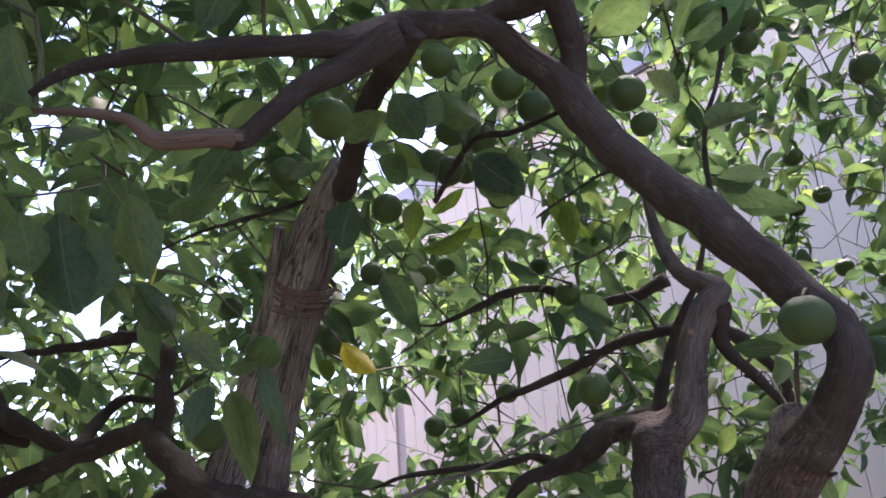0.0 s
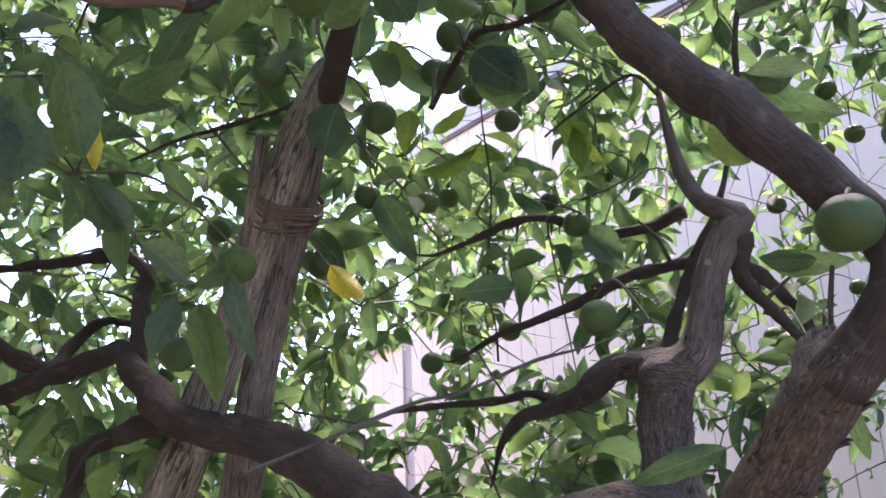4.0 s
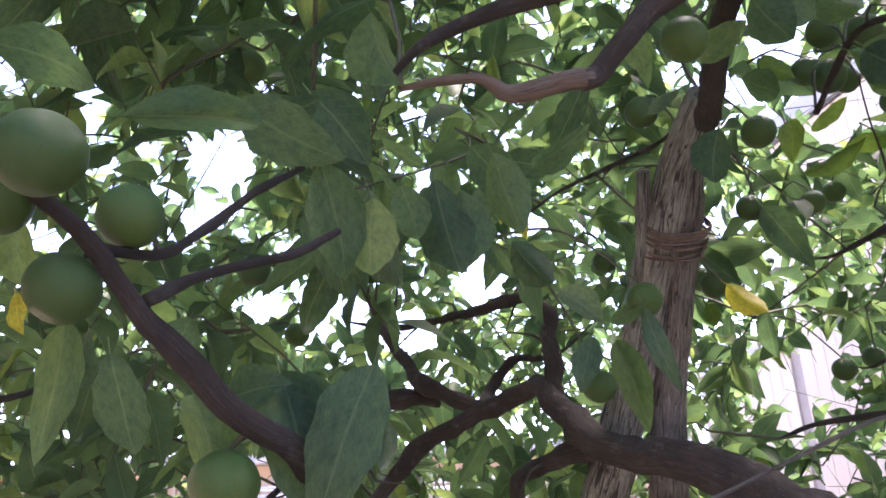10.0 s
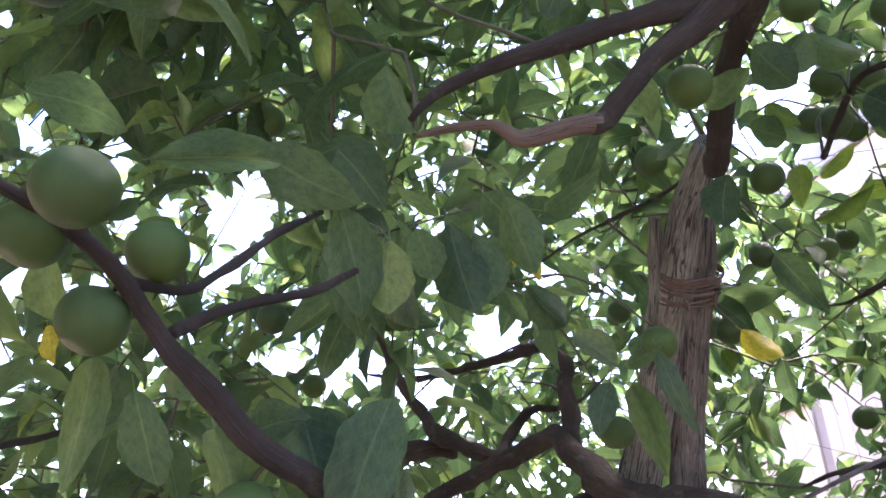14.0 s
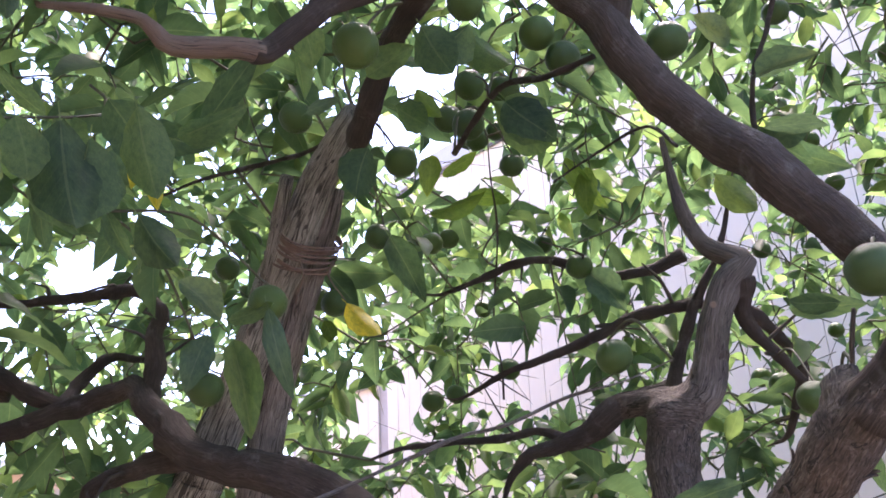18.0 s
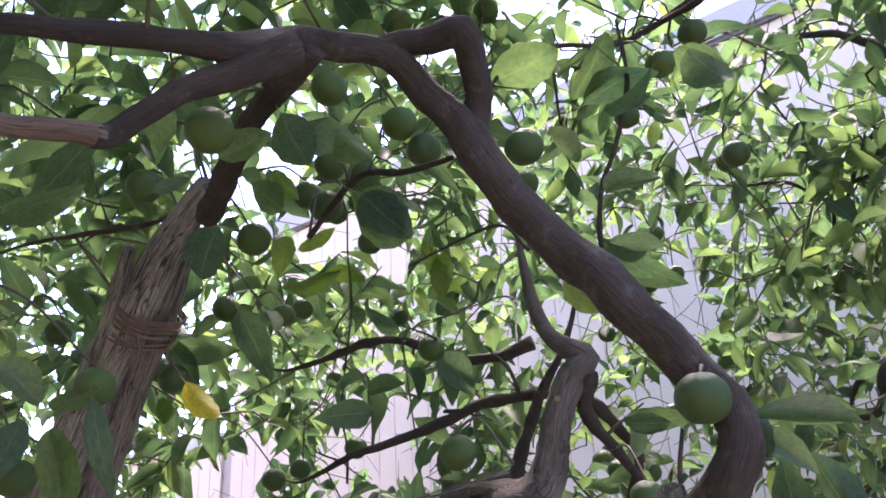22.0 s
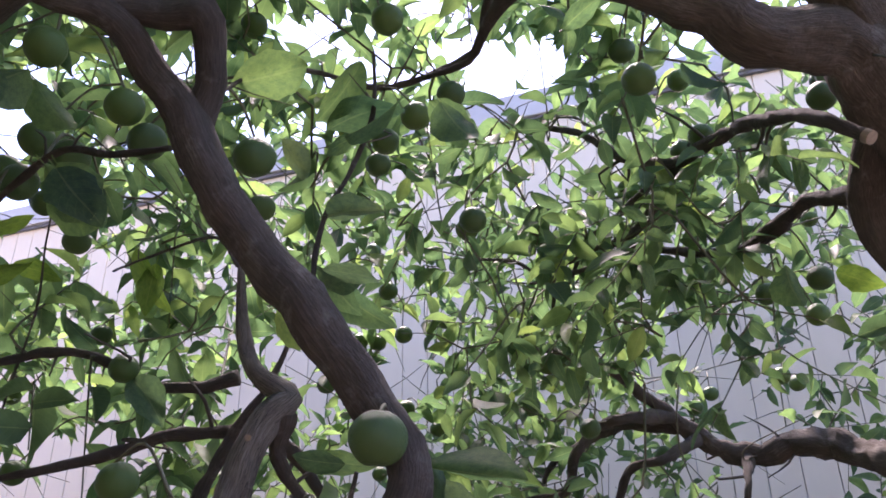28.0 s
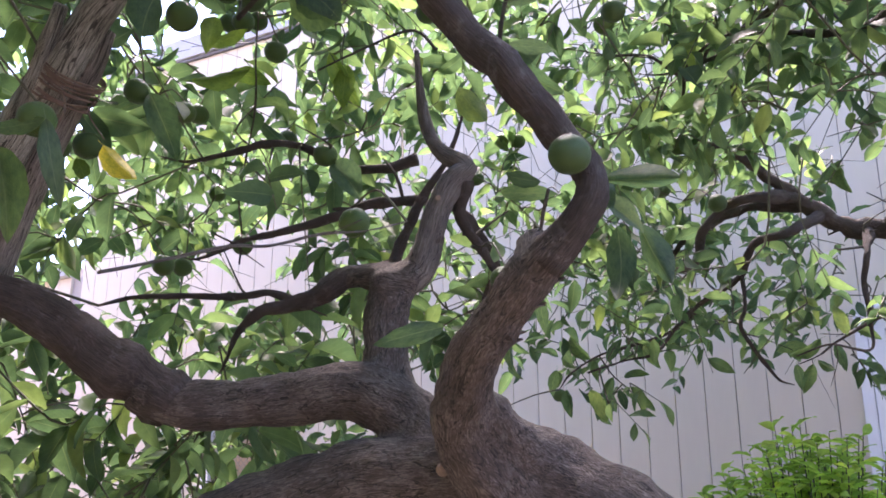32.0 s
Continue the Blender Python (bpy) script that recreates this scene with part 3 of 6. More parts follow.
def van():
    root = thing("van", "white van with a grey steel roof rack parked in the yard", "van", (-5.6, 6.5, 0), 40.0)
    bm = bmesh.new()
    prof = ((-2.1, 0.35), (-2.15, 0.8), (-2.05, 1.05), (-1.75, 1.15), (-1.1, 1.72), (-0.8, 1.8), (1.9, 1.82), (2.12, 1.7), (2.2, 1.1), (2.18, 0.35))
    rows = []
    for y, inset in ((-0.84, 0.0), (0.84, 0.0)):
        rows.append([bm.verts.new((x, y * (1.0 - 0.1 * max(0, z - 1.0)), z)) for x, z in prof])
    n = len(prof)
    for i in range(n):
        bm.faces.new((rows[0][i], rows[0][(i + 1) % n], rows[1][(i + 1) % n], rows[1][i]))
    bm.faces.new(rows[0][::-1]), bm.faces.new(rows[1])
    bmesh.ops.bevel(bm, geom=list(bm.edges), offset=0.05, segments=3, profile=0.6, affect="EDGES")
    body = smooth(part("body", bm, VAN_PAINT, root))
    bm = bmesh.new()
    vs = [bm.verts.new(c) for c in ((-1.72, -0.7, 1.18), (-1.72, 0.7, 1.18), (-1.16, 0.66, 1.68), (-1.16, -0.66, 1.68))]
    bm.faces.new(vs)
    bmesh.ops.solidify(bm, geom=bm.faces[:], thickness=0.012)
    bmesh.ops.translate(bm, verts=bm.verts, vec=(-0.02, 0, 0.02))
    part("windscreen", bm, GLASS, body)
    for y in (-0.835, 0.8):
        for x0, x1 in ((-1.05, -0.1), (0.0, 0.95), (1.05, 1.95)):
            part("side_window", box(bmesh.new(), (x0, y, 1.15), (x1, y + 0.035, 1.62), 0.01), GLASS, body)
    for x in (-1.45, 1.45):
        for y in (-0.78, 0.78):
            bm = bmesh.new()
            bmesh.ops.create_cone(bm, cap_ends=True, segments=28, radius1=0.3, radius2=0.3, depth=0.2, matrix=pose(x, y, 0.3, 90))
            tyre = part("wheel", bm, RUBBER, root)
            bm = bmesh.new()
            bmesh.ops.create_cone(bm, cap_ends=True, segments=20, radius1=0.18, radius2=0.18, depth=0.215, matrix=pose(x, y, 0.3, 90))
            part("rim", bm, STEEL, tyre)
    bars = []
    for y in (-0.62, 0.62):
        bars.append([(-0.9, y, 2.02, 0.018), (0.4, y, 2.02, 0.018), (1.9, y, 2.02, 0.018)])
        for x in (-0.85, 0.4, 1.85):
            bars.append([(x, y, 1.78, 0.016), (x, y, 1.9, 0.016), (x, y, 2.02, 0.016)])
    for x in (-0.88, -0.2, 0.5, 1.2, 1.88):
        bars.append([(x, -0.62, 2.02, 0.016), (x, 0, 2.02, 0.016), (x, 0.62, 2.02, 0.016)])
    for pts in bars:
        me = tube_mesh("rack_bar", pts, 8, 0, 0.3)
        me.materials.append(STEEL)
        ob = new("rack_bar", me)
        ob.parent = root


van()


def blocker_wall():
    """Unseen dark wall, added behind the viewer to close the garden and block light."""
    bm = bmesh.new()
    box(bm, (-9, -2.9, -0.1), (9, -2.7, 2.4), 0.01)
    box(bm, (6.5, -2.7, -0.1), (6.7, 0.2, 2.2), 0.01)
    tagged(part("unseen_blocker", bm, BLOCKER_DARK, None), "unseen dark wall added to block light from behind", "wall", kind="structure")


blocker_wall()

# ---- the trees ----
# about where the camera stands; the crown is fitted to the view from here
VIEWPOINT = np.array((0.08, 0.03, 1.5))

def limbs_near(limb, fused):
    fused("thick grey-brown trunk forking into three limbs",
          [(0.719, 1.024, 1.039, 0.12), (0.65, 1.036, 1.161, 0.103), (0.556, 1.077, 1.265, 0.088), (0.455, 1.124, 1.326, 0.07), (0.346, 1.202, 1.335, 0.068), (0.216, 1.271, 1.328, 0.068), (0.081, 1.325, 1.287, 0.067), (-0.045, 1.364, 1.236, 0.062)],
          [(0.405, 1.1, 1.312, 0.055), (0.32, 1.055, 1.407, 0.045), (0.303, 0.945, 1.484, 0.036), (0.323, 0.872, 1.539, 0.033), (0.35, 0.815, 1.588, 0.028), (0.374, 0.788, 1.618, 0.024)],
          [(0.345, 0.825, 1.582, 0.027), (0.356, 0.853, 1.611, 0.025), (0.368, 0.88, 1.637, 0.022)],
          [(0.356, 1.241, 1.334, 0.061), (0.308, 1.294, 1.406, 0.053), (0.277, 1.347, 1.484, 0.045), (0.274, 1.38, 1.556, 0.041), (0.278, 1.4, 1.622, 0.044), (0.287, 1.399, 1.673, 0.04), (0.325, 1.394, 1.703, 0.033), (0.345, 1.388, 1.735, 0.03), (0.355, 1.383, 1.77, 0.028), (0.367, 1.372, 1.826, 0.026)],
          [(0.31, 1.395, 1.675, 0.03), (0.274, 1.43, 1.705, 0.028), (0.222, 1.485, 1.712, 0.022), (0.164, 1.505, 1.676, 0.017)],
          [(0.348, 1.244, 1.378, 0.056), (0.296, 1.305, 1.438, 0.053), (0.214, 1.338, 1.48, 0.051), (0.132, 1.369, 1.471, 0.048), (0.02, 1.396, 1.458, 0.043), (-0.081, 1.405, 1.457, 0.043), (-0.147, 1.407, 1.488, 0.042)],
          [(0.245, 1.398, 1.688, 0.021), (0.28, 1.388, 1.681, 0.038), (0.32, 1.387, 1.674, 0.03)],
          [(0.345, 1.02, 1.445, 0.026), (0.395, 1.07, 1.39, 0.041), (0.483, 1.114, 1.344, 0.062), (0.561, 1.086, 1.272, 0.075)])
    limb("limb", "",
         (0.352, 0.813, 1.59, 0.026), (0.377, 0.787, 1.622, 0.023), (0.4, 0.776, 1.664, 0.02), (0.4, 0.788, 1.708, 0.021), (0.372, 0.804, 1.754, 0.023),
         (0.338, 0.818, 1.804, 0.024), (0.309, 0.828, 1.85, 0.024), (0.273, 0.866, 1.909, 0.023), (0.232, 0.871, 1.962, 0.024), (0.202, 0.872, 2.012, 0.025),
         (0.179, 0.87, 2.059, 0.023), (0.143, 0.871, 2.099, 0.02), (0.112, 0.851, 2.129, 0.018), (0.079, 0.84, 2.143, 0.018), (0.032, 0.827, 2.14, 0.018),
         (-0.016, 0.813, 2.134, 0.019), (-0.057, 0.72, 2.058, 0.015), (-0.127, 0.684, 2.042, 0.012), (-0.189, 0.656, 2.028, 0.011), (-0.255, 0.613, 2.002, 0.008),
         (-0.288, 0.584, 1.974, 0.006), (-0.309, 0.573, 1.949, 0.004))
    limb("limb", "",
         (0.187, 0.882, 2.047, 0.02), (0.202, 0.861, 2.089, 0.017), (0.195, 0.844, 2.132, 0.018), (0.181, 0.826, 2.158, 0.02), (0.135, 0.843, 2.156, 0.016),
         (0.082, 0.843, 2.148, 0.014))
    limb("limb", "",
         (0.002, 0.741, 2.072, 0.018), (-0.047, 0.726, 2.034, 0.015), (-0.093, 0.71, 2.003, 0.013), (-0.126, 0.698, 1.966, 0.012), (-0.151, 0.691, 1.94, 0.012),
         (-0.162, 0.683, 1.936, 0.011))
    limb("limb", "pruned limb of bare pinkish wood",
         (-0.155, 0.688, 1.938, 0.011), (-0.175, 0.672, 1.935, 0.01), (-0.212, 0.651, 1.926, 0.01), (-0.228, 0.639, 1.926, 0.009), (-0.24, 0.624, 1.939, 0.006),
         (-0.278, 0.61, 1.945, 0.005), (-0.325, 0.602, 1.95, 0.003))
    limb("limb", "",
         (0.015, 0.808, 2.126, 0.02), (-0.036, 0.873, 2.112, 0.018), (-0.075, 0.933, 2.1, 0.016), (-0.108, 0.997, 2.081, 0.017), (-0.133, 1.055, 2.07, 0.018),
         (-0.158, 1.11, 2.063, 0.017))
    limb("limb", "upright limb of tan fibrous bark",
         (0.305, 1.398, 1.686, 0.032), (0.336, 1.391, 1.708, 0.03), (0.353, 1.384, 1.762, 0.027), (0.367, 1.372, 1.826, 0.025), (0.391, 1.368, 1.881, 0.027),
         (0.424, 1.37, 1.91, 0.022), (0.404, 1.379, 1.93, 0.019), (0.368, 1.389, 1.958, 0.016), (0.348, 1.402, 2.016, 0.012), (0.336, 1.402, 2.093, 0.009),
         (0.328, 1.392, 2.162, 0.005))
    limb("branch", "",
         (0.419, 1.369, 1.888, 0.019), (0.42, 1.4, 1.827, 0.012), (0.467, 1.425, 1.769, 0.011), (0.51, 1.447, 1.713, 0.008), (0.528, 1.476, 1.645, 0.006))
    limb("branch", "",
         (0.295, 1.465, 1.7, 0.016), (0.326, 1.499, 1.79, 0.011), (0.356, 1.501, 1.867, 0.01), (0.383, 1.479, 1.914, 0.009))
    limb("branch", "",
         (-0.081, 1.405, 1.457, 0.043), (-0.166, 1.404, 1.5, 0.043), (-0.25, 1.395, 1.565, 0.041), (-0.337, 1.353, 1.613, 0.028), (-0.434, 1.359, 1.638, 0.027),
         (-0.506, 1.369, 1.675, 0.027), (-0.575, 1.395, 1.737, 0.024), (-0.626, 1.418, 1.787, 0.02), (-0.701, 1.438, 1.77, 0.019), (-0.798, 1.409, 1.731, 0.018),
         (-0.88, 1.393, 1.702, 0.019), (-0.924, 1.378, 1.656, 0.016), (-0.973, 1.343, 1.593, 0.013))
    limb("branch", "",
         (-0.592, 1.408, 1.747, 0.019), (-0.591, 1.429, 1.818, 0.017), (-0.607, 1.442, 1.877, 0.017), (-0.601, 1.456, 1.924, 0.014), (-0.642, 1.446, 1.967, 0.012),
         (-0.715, 1.451, 1.973, 0.011), (-0.816, 1.44, 1.965, 0.009), (-0.941, 1.419, 1.956, 0.007), (-1.043, 1.397, 1.979, 0.004))
    limb("branch", "",
         (-0.75, 1.435, 1.753, 0.017), (-0.868, 1.396, 1.812, 0.017), (-0.921, 1.393, 1.875, 0.014), (-0.963, 1.381, 1.94, 0.011), (-0.982, 1.372, 2.001, 0.009),
         (-1.011, 1.364, 2.066, 0.007), (-1.021, 1.346, 2.15, 0.005))
    limb("branch", "",
         (-0.863, 1.427, 1.795, 0.02), (-0.947, 1.391, 1.794, 0.022), (-1.02, 1.359, 1.787, 0.021), (-1.056, 1.336, 1.749, 0.016), (-1.099, 1.277, 1.684, 0.012),
         (-1.136, 1.246, 1.632, 0.008))
    limb("branch", "",
         (-0.78, 1.462, 1.767, 0.015), (-0.776, 1.503, 1.817, 0.013), (-0.741, 1.536, 1.865, 0.011), (-0.712, 1.584, 1.874, 0.008))
    limb("branch", "",
         (-0.5, 1.395, 1.658, 0.024), (-0.609, 1.412, 1.638, 0.018), (-0.684, 1.419, 1.618, 0.015), (-0.715, 1.45, 1.559, 0.014), (-0.744, 1.456, 1.509, 0.013))
    limb("branch", "",
         (-0.163, 1.139, 2.118, 0.006), (-0.211, 1.162, 2.096, 0.005), (-0.249, 1.179, 2.088, 0.004), (-0.343, 1.217, 2.09, 0.004), (-0.454, 1.235, 2.08, 0.003),
         (-0.526, 1.235, 2.055, 0.002))
    limb("branch", "",
         (-0.885, 1.254, 1.757, 0.01), (-0.862, 1.219, 1.692, 0.009), (-0.887, 1.178, 1.625, 0.007), (-0.914, 1.132, 1.527, 0.005))
    limb("branch", "",
         (-0.459, 0.801, 1.282, 0.026), (-0.459, 0.71, 1.406, 0.021), (-0.425, 0.612, 1.501, 0.016), (-0.332, 0.484, 1.568, 0.012), (-0.334, 0.427, 1.6, 0.01),
         (-0.338, 0.375, 1.635, 0.009), (-0.339, 0.337, 1.663, 0.008), (-0.336, 0.292, 1.702, 0.006), (-0.333, 0.251, 1.721, 0.005), (-0.337, 0.217, 1.734, 0.004),
         (-0.345, 0.196, 1.744, 0.003), (-0.344, 0.18, 1.763, 0.003), (-0.345, 0.171, 1.79, 0.002))
    limb("branch", "",
         (-0.334, 0.33, 1.675, 0.005), (-0.33, 0.374, 1.703, 0.004), (-0.325, 0.449, 1.735, 0.004), (-0.328, 0.51, 1.772, 0.003))
    limb("branch", "",
         (-0.34, 0.295, 1.703, 0.004), (-0.35, 0.348, 1.716, 0.004), (-0.371, 0.4, 1.751, 0.004), (-0.386, 0.471, 1.814, 0.004), (-0.402, 0.542, 1.865, 0.003))
    limb("branch", "",
         (-0.565, 0.083, 1.942, 0.011), (-0.531, 0.112, 1.963, 0.012), (-0.499, 0.145, 1.991, 0.012), (-0.469, 0.181, 2.025, 0.012))
    limb("branch", "",
         (-0.507, 0.144, 1.982, 0.005), (-0.526, 0.136, 1.943, 0.004), (-0.546, 0.134, 1.913, 0.003))
    limb("branch", "",
         (-0.713, 0.358, 1.633, 0.005), (-0.705, 0.406, 1.659, 0.004), (-0.699, 0.466, 1.681, 0.004), (-0.71, 0.53, 1.708, 0.003))
    limb("branch", "",
         (0.326, 1.497, 1.726, 0.025), (0.273, 1.497, 1.72, 0.026), (0.22, 1.495, 1.712, 0.021), (0.164, 1.505, 1.676, 0.017), (0.106, 1.52, 1.655, 0.015),
         (0.051, 1.532, 1.643, 0.011), (0.016, 1.565, 1.604, 0.007), (-0, 1.587, 1.563, 0.004))
    limb("branch", "",
         (0.384, 1.523, 1.893, 0.013), (0.309, 1.53, 1.885, 0.011), (0.25, 1.551, 1.878, 0.011), (0.188, 1.574, 1.853, 0.01), (0.103, 1.605, 1.828, 0.008),
         (0.021, 1.62, 1.807, 0.006), (-0.053, 1.642, 1.775, 0.004))
    limb("branch", "",
         (0.374, 1.578, 2.004, 0.013), (0.312, 1.606, 1.987, 0.011), (0.228, 1.637, 1.99, 0.008), (0.132, 1.641, 2.034, 0.009), (0.053, 1.653, 2.035, 0.009),
         (-0.006, 1.668, 2.018, 0.007), (-0.079, 1.69, 2.001, 0.005))
    limb("branch", "",
         (0.125, 1.519, 1.661, 0.01), (0.07, 1.558, 1.686, 0.008), (0.008, 1.578, 1.679, 0.007), (-0.117, 1.599, 1.679, 0.006), (-0.194, 1.62, 1.675, 0.005),
         (-0.25, 1.632, 1.659, 0.003))
    limb("branch", "",
         (0.011, 1.648, 1.761, 0.002), (0.012, 1.627, 1.822, 0.002), (0.003, 1.617, 1.909, 0.002), (0.023, 1.583, 2.083, 0.002), (0.018, 1.549, 2.189, 0.002),
         (0.018, 1.524, 2.264, 0.002))
    limb("branch", "",
         (0.453, 1.549, 1.89, 0.014), (0.514, 1.586, 1.842, 0.013), (0.565, 1.624, 1.784, 0.011), (0.559, 1.679, 1.72, 0.009))
    limb("branch", "",
         (0.345, 0.919, 1.884, 0.004), (0.345, 0.929, 1.936, 0.003), (0.353, 0.928, 2.002, 0.003), (0.381, 0.927, 2.069, 0.003), (0.405, 0.922, 2.155, 0.003),
         (0.4, 0.915, 2.247, 0.002))
    limb("branch", "",
         (0.272, 1.01, 1.959, 0.003), (0.251, 1.09, 2.031, 0.0025), (0.199, 1.241, 2.071, 0.0022), (0.135, 1.396, 2.096, 0.002))
    limb("branch", "",
         (-0.019, 1.144, 2.043, 0.004), (0.053, 1.042, 2.082, 0.005), (0.12, 0.977, 2.058, 0.004), (0.173, 0.924, 2.047, 0.003))
    limb("branch", "",
         (0.202, 0.893, 2.094, 0.002), (0.271, 1.021, 2.249, 0.003), (0.372, 1.154, 2.383, 0.004), (0.521, 1.246, 2.459, 0.005), (0.62, 1.232, 2.513, 0.007),
         (0.664, 1.144, 2.51, 0.007), (0.642, 1.066, 2.528, 0.008), (0.627, 0.981, 2.545, 0.009))
    limb("branch", "thin dry brown stalk",
         (0.379, 0.854, 1.697, 0.0022), (0.377, 0.873, 1.662, 0.0022), (0.377, 0.883, 1.634, 0.0022))
    limb("branch", "thin dry grey twig",
         (-0.128, 0.764, 1.539, 0.002), (-0.07, 0.816, 1.568, 0.002), (-0.012, 0.861, 1.597, 0.002), (0.042, 0.912, 1.615, 0.002), (0.103, 0.957, 1.646, 0.002),
         (0.169, 0.999, 1.666, 0.001), (0.235, 1.035, 1.695, 0.001))


def limbs_far(limb, fused):
    limb("trunk", "",
         (0.601, 1.227, 2.494, 0.005), (0.648, 1.146, 2.483, 0.007), (0.642, 1.07, 2.491, 0.009), (0.639, 0.976, 2.482, 0.013), (0.665, 0.895, 2.469, 0.02),
         (0.851, 0.8, 2.395, 0.04), (0.943, 0.779, 2.347, 0.043), (1.064, 0.752, 2.344, 0.049), (1.16, 0.781, 2.311, 0.053), (1.277, 0.813, 2.272, 0.058),
         (1.414, 0.83, 2.201, 0.069), (1.569, 0.866, 2.089, 0.079))
    limb("limb", "",
         (0.972, 0.703, 2.469, 0.043), (1.06, 0.724, 2.402, 0.042), (1.141, 0.753, 2.357, 0.044), (1.211, 0.792, 2.308, 0.045))
    limb("limb", "",
         (1.217, 0.804, 2.328, 0.034), (1.243, 0.863, 2.293, 0.032), (1.275, 0.919, 2.249, 0.03), (1.309, 0.954, 2.195, 0.03), (1.369, 0.958, 2.128, 0.032),
         (1.446, 0.921, 2.07, 0.034), (1.558, 0.871, 2.047, 0.046))
    limb("branch", "branch sawn off with a pale cut end",
         (1.111, 0.786, 2.217, 0.011), (1.102, 0.847, 2.284, 0.011), (1.127, 0.957, 2.367, 0.012), (1.179, 1.105, 2.446, 0.014), (1.187, 1.266, 2.476, 0.012),
         (1.162, 1.413, 2.564, 0.013), (1.141, 1.457, 2.622, 0.01), (1.104, 1.508, 2.682, 0.008), (1.036, 1.582, 2.732, 0.006))
    limb("branch", "",
         (1.297, 0.927, 2.247, 0.018), (1.311, 0.997, 2.274, 0.016), (1.328, 1.089, 2.312, 0.015), (1.361, 1.214, 2.32, 0.014), (1.374, 1.349, 2.334, 0.013),
         (1.324, 1.48, 2.387, 0.009), (1.274, 1.565, 2.429, 0.007), (1.228, 1.673, 2.418, 0.006), (1.146, 1.76, 2.402, 0.005))
    limb("branch", "",
         (1.199, 1.28, 2.485, 0.013), (1.251, 1.403, 2.484, 0.013), (1.26, 1.52, 2.451, 0.012), (1.222, 1.635, 2.445, 0.009), (1.165, 1.735, 2.427, 0.007),
         (1.182, 1.796, 2.362, 0.005))
    limb("branch", "",
         (1.2, 1.304, 2.491, 0.008), (1.208, 1.512, 2.481, 0.007), (1.205, 1.658, 2.47, 0.006), (1.196, 1.775, 2.389, 0.006), (1.108, 1.841, 2.48, 0.005),
         (1.031, 1.924, 2.515, 0.004))
    limb("branch", "",
         (2.001, 1.285, 1.707, 0.048), (2.026, 1.404, 1.836, 0.045), (2.032, 1.542, 1.931, 0.042), (2.057, 1.722, 2.04, 0.038), (2.004, 1.874, 2.081, 0.036),
         (1.922, 2.001, 2.069, 0.032), (1.8, 2.028, 2.111, 0.027), (1.686, 2.033, 2.181, 0.022), (1.599, 2.022, 2.219, 0.016), (1.465, 1.993, 2.277, 0.012),
         (1.319, 2, 2.308, 0.008), (1.206, 1.994, 2.305, 0.005))
    limb("branch", "",
         (1.759, 2.051, 2.151, 0.025), (1.609, 2.159, 2.166, 0.017), (1.537, 2.242, 2.133, 0.013), (1.463, 2.326, 2.081, 0.01), (1.447, 2.372, 2.018, 0.006))
    limb("branch", "",
         (1.706, 2.034, 2.17, 0.023), (1.513, 1.997, 2.141, 0.015), (1.455, 2.044, 2.124, 0.014), (1.395, 2.085, 2.05, 0.014), (1.383, 2.144, 1.955, 0.01),
         (1.328, 2.204, 1.948, 0.006))
    limb("branch", "",
         (1.787, 2.038, 2.117, 0.023), (1.623, 1.975, 2.039, 0.014), (1.542, 2.046, 2.01, 0.013), (1.537, 2.125, 1.924, 0.011), (1.445, 2.178, 1.857, 0.008),
         (1.364, 2.22, 1.78, 0.007), (1.305, 2.268, 1.695, 0.005), (1.213, 2.32, 1.672, 0.003), (1.117, 2.37, 1.639, 0.003))
    limb("branch", "",
         (1.539, 2.119, 1.94, 0.008), (1.54, 2.119, 1.833, 0.006), (1.522, 2.121, 1.762, 0.006), (1.559, 2.108, 1.683, 0.006), (1.581, 2.098, 1.643, 0.007))
    limb("branch", "",
         (1.924, 1.999, 2.069, 0.02), (1.813, 1.89, 1.965, 0.009), (1.811, 1.917, 1.876, 0.008), (1.814, 1.917, 1.741, 0.006), (1.798, 1.916, 1.675, 0.004),
         (1.72, 1.981, 1.697, 0.003), (1.648, 2.043, 1.669, 0.002))
    limb("branch", "",
         (1.598, 2.345, 1.916, 0.0070), (1.475, 2.445, 1.801, 0.0060), (1.359, 2.517, 1.754, 0.0050), (1.256, 2.573, 1.723, 0.0040), (1.168, 2.621, 1.662, 0.0030), (1.132, 2.642, 1.609, 0.0020))
    limb("branch", "",
         (1.256, 2.573, 1.723, 0.0030), (1.300, 2.560, 1.654, 0.0025), (1.359, 2.536, 1.595, 0.0020))
    limb("branch", "",
         (1.989, 2.060, 1.807, 0.0060), (1.905, 2.147, 1.745, 0.0050), (1.854, 2.197, 1.698, 0.0030), (1.808, 2.238, 1.671, 0.0020))


POST_LEAN = [(-0.163, 1.128, 2.118, 0.019), (-0.195, 1.165, 2.098, 0.023), (-0.239, 1.216, 2.064, 0.028), (-0.279, 1.261, 2.012, 0.032), (-0.306, 1.289, 1.973, 0.034), (-0.369, 1.361, 1.889, 0.035), (-0.44, 1.427, 1.769, 0.036), (-0.519, 1.487, 1.639, 0.04), (-0.589, 1.537, 1.519, 0.044)]
POST_STRAIGHT = [(-0.237, 1.291, 2.073, 0.019), (-0.26, 1.309, 2.014, 0.027), (-0.304, 1.367, 1.939, 0.029), (-0.359, 1.434, 1.82, 0.03), (-0.407, 1.493, 1.691, 0.032), (-0.446, 1.53, 1.514, 0.036)]
